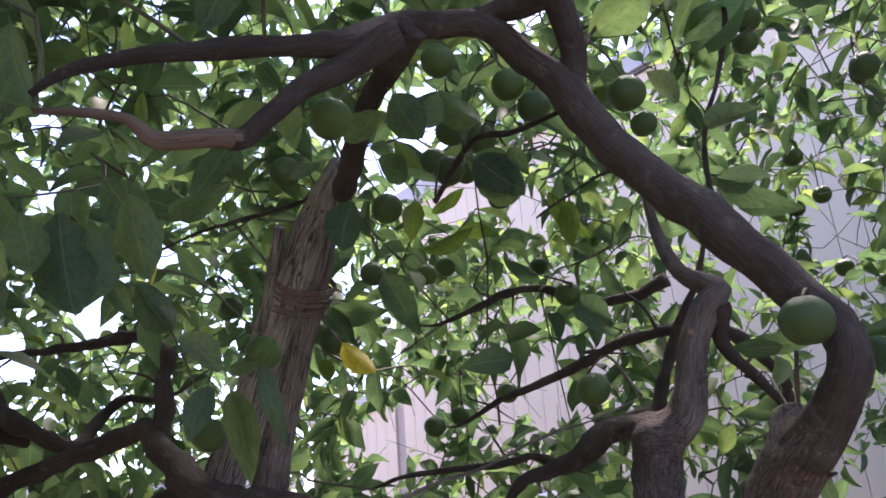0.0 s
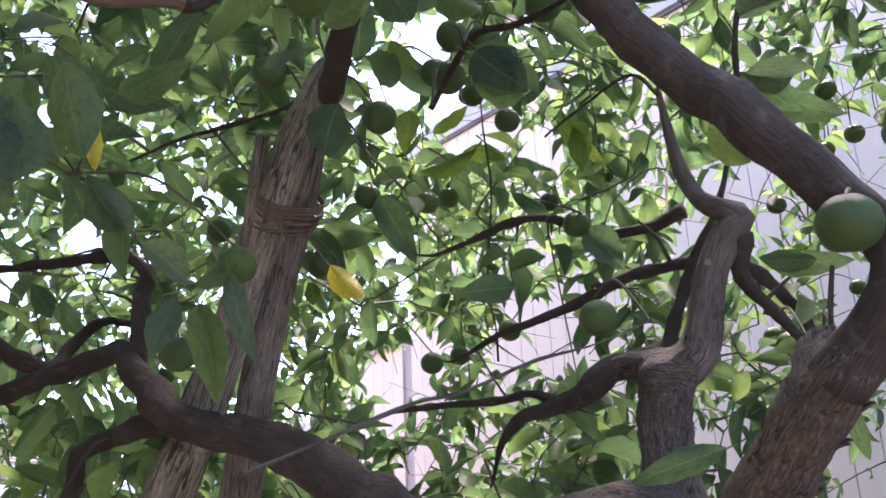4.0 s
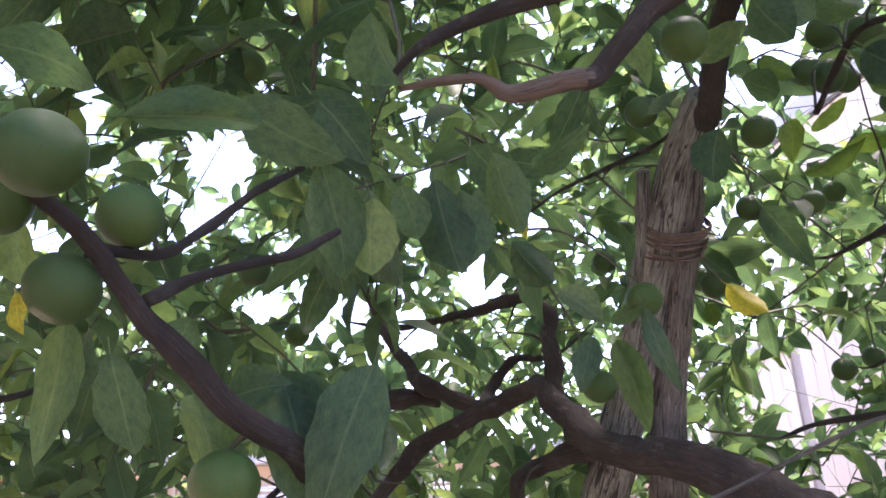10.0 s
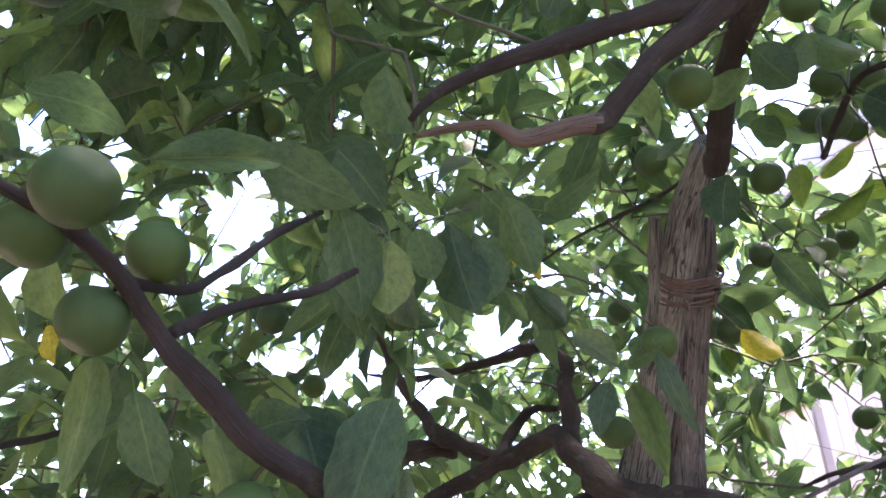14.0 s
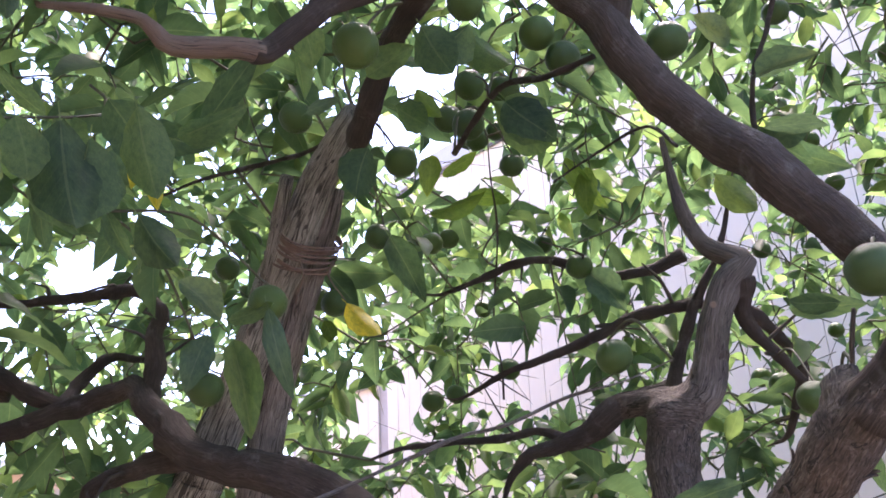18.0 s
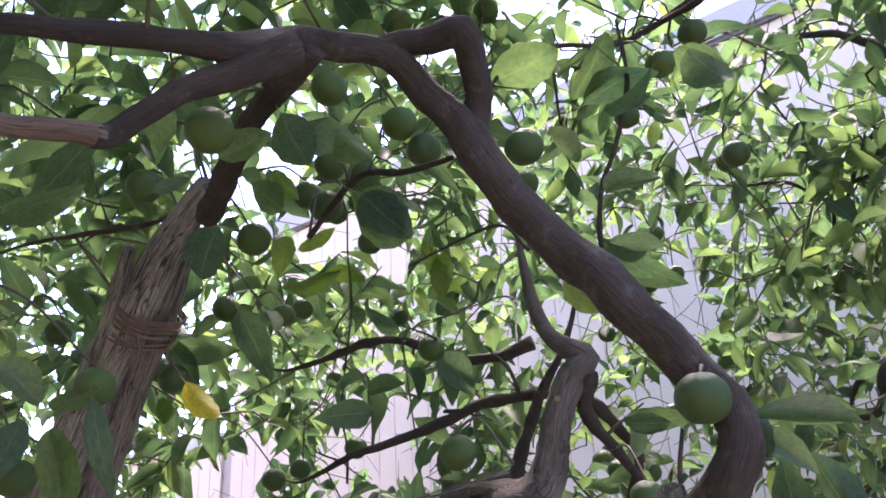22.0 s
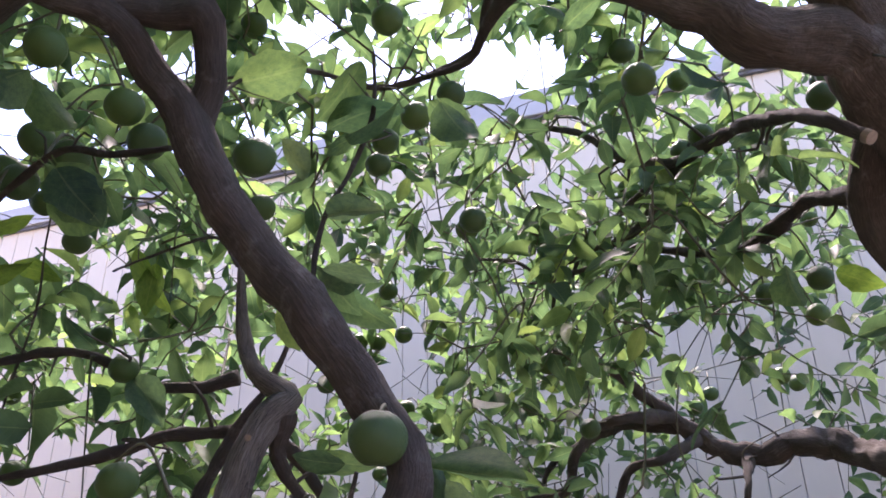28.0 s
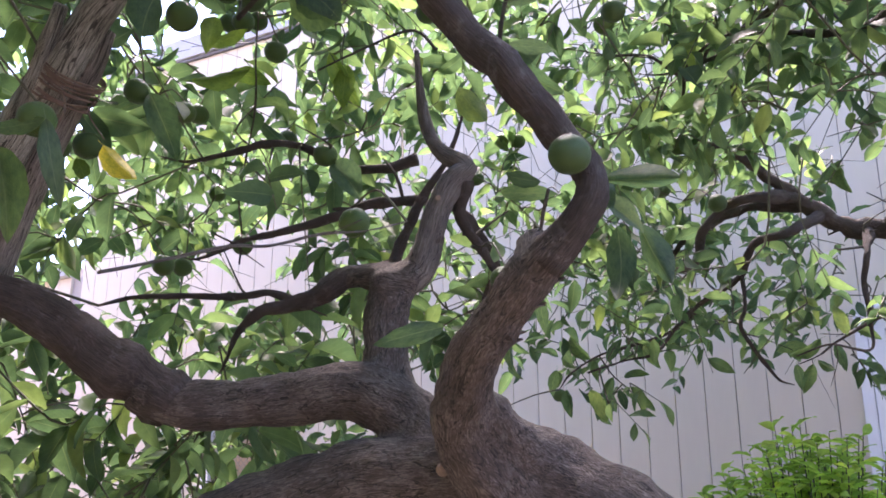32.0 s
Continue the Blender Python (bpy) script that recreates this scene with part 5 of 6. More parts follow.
def tree(name, label, build):
    root = thing(name, label, "tree")
    rows, spur_v, spur_q = [], [], []
    rng = np.random.default_rng(len(label))

    def spurs(path):
        """Short crooked side twigs on a branch."""
        for i in range(2, len(path) - 1):
            x, r = path[i, :3], path[i, 3]
            if np.linalg.norm(x - VIEWPOINT) < 0.95 or rng.random() > (0.14 if r < 0.02 else 0.06):
                continue
            tan = path[i + 1, :3] - path[i - 1, :3]
            tan /= np.linalg.norm(tan)
            out = np.cross(tan, rng.normal(0, 1, 3))
            out = out / np.linalg.norm(out) + 0.5 * tan + (0, 0, 0.15)
            ln = rng.uniform(0.025, 0.11) * (0.6 if rng.random() < 0.5 else 1.2)
            p1 = x + out * ln * 0.5 + rng.normal(0, 0.012, 3)
            p2 = x + out * ln + rng.normal(0, 0.03, 3)
            t0 = min(r * 0.45, 0.0045)
            v, f = tube_arrays(spline([(*x, t0), (*p1, t0 * 0.75), (*p2, t0 * 0.35)], 0.03), 5)
            at = sum(len(q) for q in spur_v)
            spur_v.append(v)
            spur_q.append(np.array([q for q in f if len(q) == 4]) + at)

    def limb(kind, note, *points):
        pts = list(points)
        if kind == "trunk":
            # down into the soil
            x, y, z, r = pts[0] if points[0][2] < points[-1][2] else pts[-1]
            foot = [(x + 0.1, y + 0.02, 0.55 * z, r * 1.05), (x + 0.12, y + 0.02, 0.2, r * 1.15), (x + 0.12, y + 0.02, -0.15, r * 1.5)]
            pts = foot[::-1] + pts if points[0][2] < points[-1][2] else pts + foot
        big = max(p[3] for p in pts)
        if kind == "branch" and pts[-1][3] > 0.003:
            a, b = np.array(pts[-2][:3]), np.array(pts[-1][:3])
            d = (b - a) / np.linalg.norm(b - a)
            r = pts[-1][3]
            side = np.array((0.5 * noise.noise(Vector(b * 9)), 0.5 * noise.noise(Vector(b * 7 + 3)), 0.4))
            pts += [(*(b + (d + 0.4 * side) * 9 * r), r * 0.55), (*(b + (d + side) * 19 * r), r * 0.16)]
        sides = 24 if big > 0.025 else 12 if big > 0.008 else 8
        me = tube_mesh(kind, pts, sides, 0.24 if big > 0.012 else 0.15, max(0.008, min(0.02, big * 0.45)), 0.5 if kind == "branch" else 0.16)
        if kind == "branch":
            spurs(np.array(spline(pts, 0.02)))
        me.materials.append(POST_BROWN if "dry" in note else BARK_BARE if "bare" in note else BARK_FIBROUS if "fibrous" in note else BARK)
        ob = new(kind, me)
        ob.parent = root
        if note:
            tagged(ob, note)
        if "sawn" in note:
            x, y, z, r = points[0]
            d = (Vector(points[0][:3]) - Vector(points[1][:3])).normalized()
            bm = bmesh.new()
            bmesh.ops.create_cone(bm, cap_ends=True, segments=18, radius1=r * 1.02, radius2=r * 0.96, depth=0.012, matrix=Matrix.Translation(Vector((x, y, z)) + d * 0.006) @ d.to_track_quat("Z", "Y").to_matrix().to_4x4())
            part("cut_end", bm, CUT, ob, "pale sawn wood")
        rows.append(spline(points, 0.03))

    def fused(note, *chains):
        """Trunk and the feet of its limbs grown together into one skin."""
        vs, fs = [], []
        for pts in chains:
            v, f = tube_arrays(spline(pts, 0.02), 20, 0.08)
            fs += [tuple(i + sum(len(x) for x in vs) for i in q) for q in f]
            vs.append(v)
        me = bpy.data.meshes.new("trunk")
        me.from_pydata(np.vstack(vs).tolist(), [], fs)
        ob = new("trunk", me)
        rm = ob.modifiers.new("fuse", "REMESH")
        rm.mode, rm.voxel_size, rm.use_smooth_shade = "VOXEL", 0.009, True
        sm = ob.modifiers.new("grow", "SMOOTH")
        sm.factor, sm.iterations = 0.5, 14
        done = bpy.data.meshes.new_from_object(ob.evaluated_get(bpy.context.evaluated_depsgraph_get()))
        ob.modifiers.clear()
        ob.data = done
        done.name = "trunk"
        for v in done.vertices:
            c = v.co
            v.co = c + v.normal * (0.005 * noise.noise(c * 16) + 0.004 * noise.noise(Vector((c.x * 30, c.y * 30, c.z * 70))))
        done.polygons.foreach_set("use_smooth", [True] * len(done.polygons))
        # grain that runs along each limb, face by face
        co = np.empty(len(done.vertices) * 3)
        done.vertices.foreach_get("co", co)
        co = co.reshape(-1, 3)
        near, table = [], []
        for k, pts in enumerate(chains):
            line = spline(pts, 0.03)
            centre, rad = line[:, :3], line[:, 3]
            run = np.r_[0, np.cumsum(np.linalg.norm(np.diff(centre, axis=0), axis=1))] + 3 * k
            tang = np.gradient(centre, axis=0)
            tang /= np.linalg.norm(tang, axis=1)[:, None]
            gap = np.stack([((co - c) ** 2).sum(1) for c in centre], 1)
            pick = gap.argmin(1)
            near.append(np.sqrt(gap[np.arange(len(co)), pick]) / rad[pick])
            d, t = co - centre[pick], tang[pick]
            side = np.cross(t, (0.3, 0.9, 0.25))
            side /= np.linalg.norm(side, axis=1)[:, None]
            table.append(np.stack([run[pick] + (d * t).sum(1), (d * side).sum(1), (d * np.cross(t, side)).sum(1)], 1))
        near, table = np.array(near), np.array(table)
        corner = np.empty(len(done.loops), np.int32)
        done.loops.foreach_get("vertex_index", corner)
        count = np.empty(len(done.polygons), np.int32)
        done.polygons.foreach_get("loop_total", count)
        first = np.r_[0, np.cumsum(count)[:-1]]
        chain = near[:, corner[first]].argmin(0)
        att = done.attributes.new("grain", "FLOAT_VECTOR", "CORNER")
        att.data.foreach_set("vector", table[np.repeat(chain, count), corner].astype(np.float32).ravel())
        done.materials.append(TRUNK_BARK)
        ob.parent = root
        tagged(ob, note)
        for pts in chains:
            rows.append(spline(pts, 0.03))

    build(limb, fused)
    ob = new("spur_growth", merged_mesh("spur_growth", np.vstack(spur_v), np.vstack(spur_q), None, SPUR))
    ob.parent = root
    tagged(ob, "crooked dark side twigs", kind="stuff")
    return root, np.vstack(rows)


def knots(root):
    """Pale pruning stubs on the limbs."""
    for x, y, z, r in KNOTS:
        d = Vector(VIEWPOINT - np.array((x, y, z))).normalized()
        bm = bmesh.new()
        bmesh.ops.create_cone(bm, cap_ends=True, segments=12, radius1=r * 1.5, radius2=r * 0.9, depth=0.03, matrix=Matrix.Translation(Vector((x, y, z)) - d * 0.008) @ d.to_track_quat("Z", "Y").to_matrix().to_4x4())
        bmesh.ops.bevel(bm, geom=list(bm.edges), offset=r * 0.2, segments=2, affect="EDGES")
        part("pruning_stub", bm, CUT, root, "pale stub of a pruned shoot")


def bark_flakes(root):
    """Curling flakes that peel from the forward limb."""
    line = [(0.303, 0.945, 1.484, 0.036), (0.323, 0.872, 1.539, 0.033), (0.35, 0.815, 1.588, 0.028)]
    rng = random.Random(8)
    path = spline(line, 0.01)
    for k in range(26):
        i = rng.randrange(len(path) - 1)
        x, y, z, r = path[i]
        run = Vector(path[i + 1][:3] - path[i][:3]).normalized()
        out = run.cross(Vector([rng.uniform(-1, 1) for _ in range(3)])).normalized()
        side = run.cross(out)
        ln, w = rng.uniform(0.008, 0.02), rng.uniform(0.003, 0.007)
        bm = bmesh.new()
        rings = []
        for j in range(5):
            u = j / 4
            c = Vector((x, y, z)) + out * (r * 0.9 + 0.006 * u * u) + run * ln * (u - 0.2)
            half = w * (1 - 0.75 * u * u)
            rings.append([bm.verts.new(c + side * half * sx + out * 0.0012 * so) for sx, so in ((-1, -1), (1, -1), (0.9, 1), (-0.9, 1))])
        for a, b in zip(rings, rings[1:]):
            for q in range(4):
                bm.faces.new((a[q], a[(q + 1) % 4], b[(q + 1) % 4], b[q]))
        bm.faces.new(rings[0][::-1]), bm.faces.new(rings[-1])
        part("bark_flake", bm, FLAKE, root)


near_tree, near_rows = tree("citrus_tree", "old citrus tree with spreading limbs and green fruit", limbs_near)
knots(near_tree)
bark_flakes(near_tree)
far_tree, far_rows = tree("citrus_tree", "citrus tree with dark twisted limbs beside a wall", limbs_far)


# posts
def straight_on(points, z):
    a, b = np.array(points[-2]), np.array(points[-1])
    d = (b - a) / (a[2] - b[2])
    return list(points) + [tuple(b + d * (b[2] - zz) * np.array((1, 1, 1, 0))) for zz in (0.6, z)]


lean = thing("wooden_post", "weathered mossy wooden prop post, split at its top", "post")
me = tube_mesh("pole", straight_on(POST_LEAN, -0.1), 24, 0.16, 0.02)
me.materials.append(POST_WOOD)
ob = new("pole", me)
ob.parent = lean
me = tube_mesh("split_slab", POST_SLAB, 8, 0.35, 0.015)
me.materials.append(POST_WOOD)
ob = new("split_slab", me)
ob.parent = lean
tagged(ob, "loose grey slab split from the post")
stem = thing("wooden_post", "upright brown wooden prop post under the limbs", "post")
me = tube_mesh("pole", straight_on(POST_STRAIGHT, -0.1), 24, 0.1, 0.02)
me.materials.append(POST_BROWN)
ob = new("pole", me)
ob.parent = stem


def binding():
    """Wire wound round the two posts."""
    c1, c2 = np.array(POST_LEAN[4][:3]), np.array(POST_STRAIGHT[1][:3]) * 0.5 + np.array(POST_STRAIGHT[2][:3]) * 0.5
    root = thing("wire_binding", "rusty wire wound round two tied posts", "wire")
    ax = Vector(np.array(POST_LEAN[3][:3]) - np.array(POST_LEAN[5][:3])).normalized()
    c2 = c2 + np.array(ax) * float((c1 - c2) @ np.array(ax))
    side = Vector(c2 - c1).normalized()
    flat = ax.cross(side)
    c = Vector((c1 + c2) / 2)
    wide = np.linalg.norm(c2 - c1) / 2 + POST_LEAN[4][3] * 0.86
    deep = POST_LEAN[4][3] * 1.24
    for k in range(13):
        rng = random.Random(k)
        pts = []
        tilt, ph, out = rng.uniform(-0.7, 0.7), rng.uniform(0, 6.3), rng.uniform(1.0, 1.07)
        for j in range(33):
            a = j / 32 * 2 * math.pi
            ca, sn = math.cos(a), math.sin(a)
            d = side * math.copysign(abs(ca) ** 0.75, ca) * wide * out + flat * math.copysign(abs(sn) ** 0.75, sn) * deep * out + ax * (k * 0.0042 - 0.026 + tilt * 0.014 * math.sin(a + ph))
            pts.append((*(c + d), 0.0019))
        me = tube_mesh("wire_turn", pts, 6, 0, 0.01)
        me.materials.append(ROPE)
        ob = new("wire_turn", me)
        ob.parent = root
    for k in range(3):
        rng = random.Random(k + 50)
        p = c - flat * deep * rng.choice((-1, 1)) + side * wide * rng.uniform(-0.8, 0.8)
        pts = [(*p, 0.0016), (*(p + Vector((rng.uniform(-0.02, 0.02), -0.01, -0.03))), 0.0014), (*(p + Vector((rng.uniform(-0.03, 0.03), -0.015, -0.075))), 0.001)]
        me = tube_mesh("wire_end", pts, 6, 0, 0.01)
        me.materials.append(ROPE)
        ob = new("wire_end", me)
        ob.parent = root


binding()


# ---- fruit ----
def fruit_meshes():
    out = []
    for k in range(3):
        rng = random.Random(k)
        bm = bmesh.new()
        bmesh.ops.create_uvsphere(bm, u_segments=28, v_segments=18, radius=1.0)
        for v in bm.verts:
            n = v.co.normalized()
            v.co *= 1 + 0.02 * noise.noise(n * 1.6 + Vector((k * 7, 0, 0)))
            v.co.z *= 0.94
            rim = math.hypot(v.co.x, v.co.y)
            if rim < 0.35:
                v.co.z -= math.copysign(0.06 * (1 - rim / 0.35), v.co.z)
        me = bpy.data.meshes.new("peel")
        bm.to_mesh(me)
        bm.free()
        me.polygons.foreach_set("use_smooth", [True] * len(me.polygons))
        me.materials.append(PEEL)
        out.append(me)
    bm = bmesh.new()
    bmesh.ops.create_cone(bm, cap_ends=True, segments=5, radius1=0.2, radius2=0.09, depth=0.08, matrix=pose(0, 0, 0.88))
    me = bpy.data.meshes.new("calyx")
    bm.to_mesh(me)
    bm.free()
    me.materials.append(CALYX)
    return out, me


PEELS, CALYX_MESH = fruit_meshes()
ALL_ROWS = np.vstack([near_rows, far_rows])
fruit_nodes = []


def fruit(x, y, z, r, k):
    rng = random.Random(k * 13 + 5)
    root = thing("citrus_fruit", "unripe green citrus fruit hanging on a twig", "fruit", group="green fruit on the trees")
    tilt = Euler((rng.uniform(-0.5, 0.5), rng.uniform(-0.5, 0.5), rng.uniform(0, 6)))
    m = Matrix.LocRotScale((x, y, z), tilt, (r, r, r))
    root.matrix_world = m
    for nm, me in (("peel", PEELS[k % 3]), ("calyx", CALYX_MESH)):
        ob = new(nm, me)
        ob.parent = root
    top = m @ Vector((0, 0, 0.9))
    fruit_nodes.append((*top, r))


for k, row in enumerate(FRUITS):
    fruit(*row, k)


# ---- leaves that stand alone ----
def single_leaves():
    tmpl = [curled_leaf(f, d, w, c, 20 + i) for i, (f, d, w, c) in enumerate(((0.3, 0.1, 0.022, 0.1), (0.55, 0.18, 0.03, 0.5), (0.2, 0.25, 0.025, 0.3), (0.7, 0.1, 0.035, 0.2), (0.4, -0.08, 0.03, 0.7)))]
    mats = (LEAF, LEAF_YELLOW, LEAF_PALE, LEAF_LIME)
    meshes = {}
    for i, (a, b, w, kind) in enumerate(LEAVES):
        rng = random.Random(i)
        key = (i % 5, kind)
        if key not in meshes:
            v, q, uv = tmpl[i % 5]
            stalk = np.array([(-0.16, -0.012, 0.01), (0.01, -0.012, 0), (0.01, 0.012, 0), (-0.16, 0.012, 0.01)])
            meshes[key] = merged_mesh("leaf", np.vstack([v, stalk]), np.vstack([np.array(q), np.array([[0, 1, 2, 3]]) + len(v)]), np.vstack([uv, np.full((4, 2), 0.5)]), mats[kind])
        pa, pb = np.array(a), np.array(b)
        ax = pb - pa
        ln = np.linalg.norm(ax)
        nz = VIEWPOINT - (pa + pb) / 2
        nz = nz / np.linalg.norm(nz) * rng.choice((1, -1, -1)) + np.array((0, 0, 0.5 * rng.choice((1, -1)))) + np.array([rng.uniform(-0.35, 0.35) for _ in range(3)])
        fr = frames_from(ax[None], nz[None])[0]
        m = Matrix([[*(fr[r] * (ln, w * 0.95, ln)), pa[r]] for r in range(3)] + [[0, 0, 0, 1]])
        ob = new("leaf", meshes[key])
        ob.parent = near_tree if pa[0] < 0.9 else far_tree
        ob.matrix_world = m


single_leaves()

# ---- crown: shoots with leaves, tied back to the limbs by twigs ----
WALL_N = np.array((-0.683, -0.73))
# crown openings fitted to the camera's view from pixels: direction from viewpoint, half width
OPEN_A = [
    (-0.963, 0.155, 0.219, 0.029), (-0.959, 0.189, 0.21, 0.021), (-0.946, 0.163, 0.279, 0.029), (-0.941, 0.208, 0.268, 0.031),
    (-0.936, 0.252, 0.247, 0.037), (-0.935, 0.237, 0.262, 0.022), (-0.923, 0.322, 0.212, 0.044), (-0.915, 0.323, 0.239, 0.037),
    (-0.873, 0.415, 0.257, 0.029), (-0.845, 0.172, 0.506, 0.009), (-0.843, 0.405, 0.354, 0.022), (-0.821, 0.442, 0.362, 0.024),
    (-0.815, 0.471, 0.337, 0.022), (-0.813, 0.36, 0.457, 0.01), (-0.77, 0.237, 0.592, 0.011), (-0.768, 0.246, 0.591, 0.025),
    (-0.75, 0.455, 0.48, 0.013), (-0.747, 0.302, 0.593, 0.012), (-0.747, 0.442, 0.496, 0.011), (-0.742, 0.453, 0.494, 0.022),
]
OPEN_B = [
    (-0.736, 0.548, 0.397, 0.016), (-0.717, 0.692, 0.083, 0.046), (-0.712, 0.702, 0.025, 0.048), (-0.699, 0.642, 0.316, 0.02),
    (-0.698, 0.662, 0.274, 0.027), (-0.695, 0.567, 0.441, 0.034), (-0.69, 0.528, 0.495, 0.024), (-0.69, 0.569, 0.447, 0.022),
    (-0.689, 0.716, 0.113, 0.021), (-0.688, 0.592, 0.42, 0.027), (-0.686, 0.354, 0.636, 0.01), (-0.674, 0.605, 0.423, 0.018),
    (-0.673, 0.739, 0.034, 0.051), (-0.666, 0.594, 0.451, 0.022), (-0.661, 0.702, 0.263, 0.022), (-0.655, 0.704, 0.276, 0.027),
    (-0.623, 0.734, 0.271, 0.027), (-0.619, 0.785, 0.013, 0.037), (-0.576, 0.817, 0.01, 0.021), (-0.572, 0.783, 0.245, 0.034),
]
OPEN_C = [
    (-0.503, 0.757, 0.417, 0.022), (-0.492, 0.818, 0.298, 0.037), (-0.487, 0.821, 0.296, 0.022), (-0.393, 0.777, 0.491, 0.01),
    (-0.241, 0.97, 0.02, 0.021), (-0.205, 0.712, 0.671, 0.027), (-0.196, 0.969, 0.153, 0.037), (-0.195, 0.947, 0.256, 0.016),
    (-0.191, 0.976, 0.102, 0.025), (-0.168, 0.985, 0.037, 0.022), (-0.164, 0.867, 0.471, 0.022), (-0.163, 0.974, 0.155, 0.032),
    (-0.156, 0.973, 0.171, 0.031), (-0.145, 0.981, 0.125, 0.019), (-0.134, 0.875, 0.464, 0.025), (-0.124, 0.856, 0.502, 0.029),
    (-0.117, 0.85, 0.513, 0.022), (-0.099, 0.863, 0.495, 0.022), (-0.096, 0.893, 0.439, 0.027), (-0.093, 0.848, 0.522, 0.034),
]
OPEN_D = [
    (-0.068, 0.908, 0.414, 0.037), (-0.052, 0.985, 0.165, 0.031), (-0.042, 0.9, 0.433, 0.019), (-0.033, 0.976, 0.215, 0.027),
    (-0.001, 0.981, 0.195, 0.037), (-0.001, 0.987, 0.16, 0.031), (0.002, 0.686, 0.728, 0.025), (0.017, 0.916, 0.4, 0.031),
    (0.02, 0.975, 0.22, 0.034), (0.02, 0.927, 0.374, 0.016), (0.042, 0.986, 0.16, 0.031), (0.144, 0.757, 0.637, 0.027),
    (0.147, 0.753, 0.641, 0.024), (0.172, 0.942, 0.287, 0.027), (0.173, 0.943, 0.283, 0.025), (0.173, 0.942, 0.288, 0.025),
    (0.175, 0.943, 0.281, 0.011), (0.192, 0.743, 0.641, 0.029), (0.224, 0.919, 0.323, 0.027), (0.25, 0.74, 0.624, 0.024),
]
OPEN_E = [
    (0.251, 0.653, 0.714, 0.029), (0.252, 0.905, 0.343, 0.027), (0.264, 0.904, 0.335, 0.012), (0.277, 0.886, 0.372, 0.014),
    (0.282, 0.958, 0.055, 0.027), (0.319, 0.924, 0.212, 0.029), (0.32, 0.932, 0.17, 0.027), (0.32, 0.947, -0.007, 0.021),
    (0.341, 0.883, 0.322, 0.034), (0.343, 0.869, 0.356, 0.027), (0.345, 0.802, 0.487, 0.027), (0.357, 0.885, 0.298, 0.027),
    (0.362, 0.693, 0.623, 0.037), (0.38, 0.698, 0.607, 0.037), (0.422, 0.665, 0.617, 0.041), (0.447, 0.732, 0.514, 0.014),
    (0.477, 0.878, 0.036, 0.027), (0.483, 0.874, -0.049, 0.032), (0.496, 0.685, 0.534, 0.014), (0.536, 0.844, 0.022, 0.048),
]
OPEN_F = [
    (0.547, 0.572, 0.611, 0.014), (0.56, 0.806, 0.193, 0.024), (0.567, 0.798, 0.202, 0.016), (0.586, 0.81, 0.021, 0.059),
    (0.621, 0.713, 0.326, 0.031), (0.621, 0.54, 0.568, 0.027), (0.625, 0.779, 0.05, 0.046), (0.633, 0.748, 0.197, 0.021),
    (0.636, 0.766, 0.091, 0.021), (0.645, 0.71, 0.283, 0.031), (0.652, 0.758, 0.014, 0.043), (0.659, 0.738, 0.144, 0.019),
    (0.672, 0.719, 0.177, 0.027), (0.674, 0.695, 0.251, 0.025), (0.694, 0.695, 0.186, 0.041), (0.717, 0.628, 0.302, 0.027),
    (0.718, 0.672, 0.178, 0.034),
]
OPEN_SKY = [
    (-0.929, 0.308, 0.205, 0.061), (-0.939, 0.228, 0.258, 0.053), (-0.869, 0.392, 0.302, 0.043), (-0.898, 0.383, 0.218, 0.045),
    (-0.831, 0.438, 0.343, 0.032), (-0.937, 0.186, 0.296, 0.045), (-0.88, 0.409, 0.244, 0.041),
    (-0.755, 0.444, 0.482, 0.022), (-0.733, 0.516, 0.444, 0.022), (-0.666, 0.576, 0.474, 0.024), (-0.714, 0.588, 0.381, 0.019),
    (-0.787, 0.373, 0.492, 0.019), (-0.757, 0.579, 0.304, 0.019), (-0.741, 0.313, 0.593, 0.020), (-0.844, 0.195, 0.5, 0.020),
    (-0.778, 0.28, 0.562, 0.018), (-0.744, 0.569, 0.35, 0.019), (-0.224, 0.838, 0.498, 0.018), (-0.087, 0.88, 0.467, 0.020),
]
GAPS = np.array(OPEN_SKY + OPEN_A + OPEN_B + OPEN_C + OPEN_D + OPEN_E + OPEN_F) * (1, 1, 1, 0.84)

SHOWN = np.vstack([r[r[:, 3] > 0.014] for r in (near_rows, far_rows)] + [spline(POST_LEAN, 0.04), spline(POST_STRAIGHT, 0.04)])[::2, :3] - VIEWPOINT
SHOWN_DIST = np.linalg.norm(SHOWN, axis=1)
SHOWN_WAY = SHOWN / SHOWN_DIST[:, None]


TAKEN = np.zeros((0, 3))


def spaced(spots, space):
    """Drops shoots crowded in the camera's view; keeps half overhead, unseen, for shade."""
    global TAKEN
    way = spots - VIEWPOINT
    way /= np.linalg.norm(way, axis=1)[:, None]
    keep = []
    for p, d in zip(spots, way):
        if d[2] < 0.74 and d[1] > -0.1:
            gap = space * min(1.0, max(0.78, 0.93 + 0.6 * d[0]))
            if len(TAKEN) and (TAKEN @ d).max() > math.cos(math.radians(gap)):
                continue
            TAKEN = np.vstack([TAKEN, d])
        elif d[1] > -0.1 and (p[0] * 37.7 + p[1] * 91.3) % 1 > 0.5:
            continue
        keep.append(p)
    return np.array(keep)


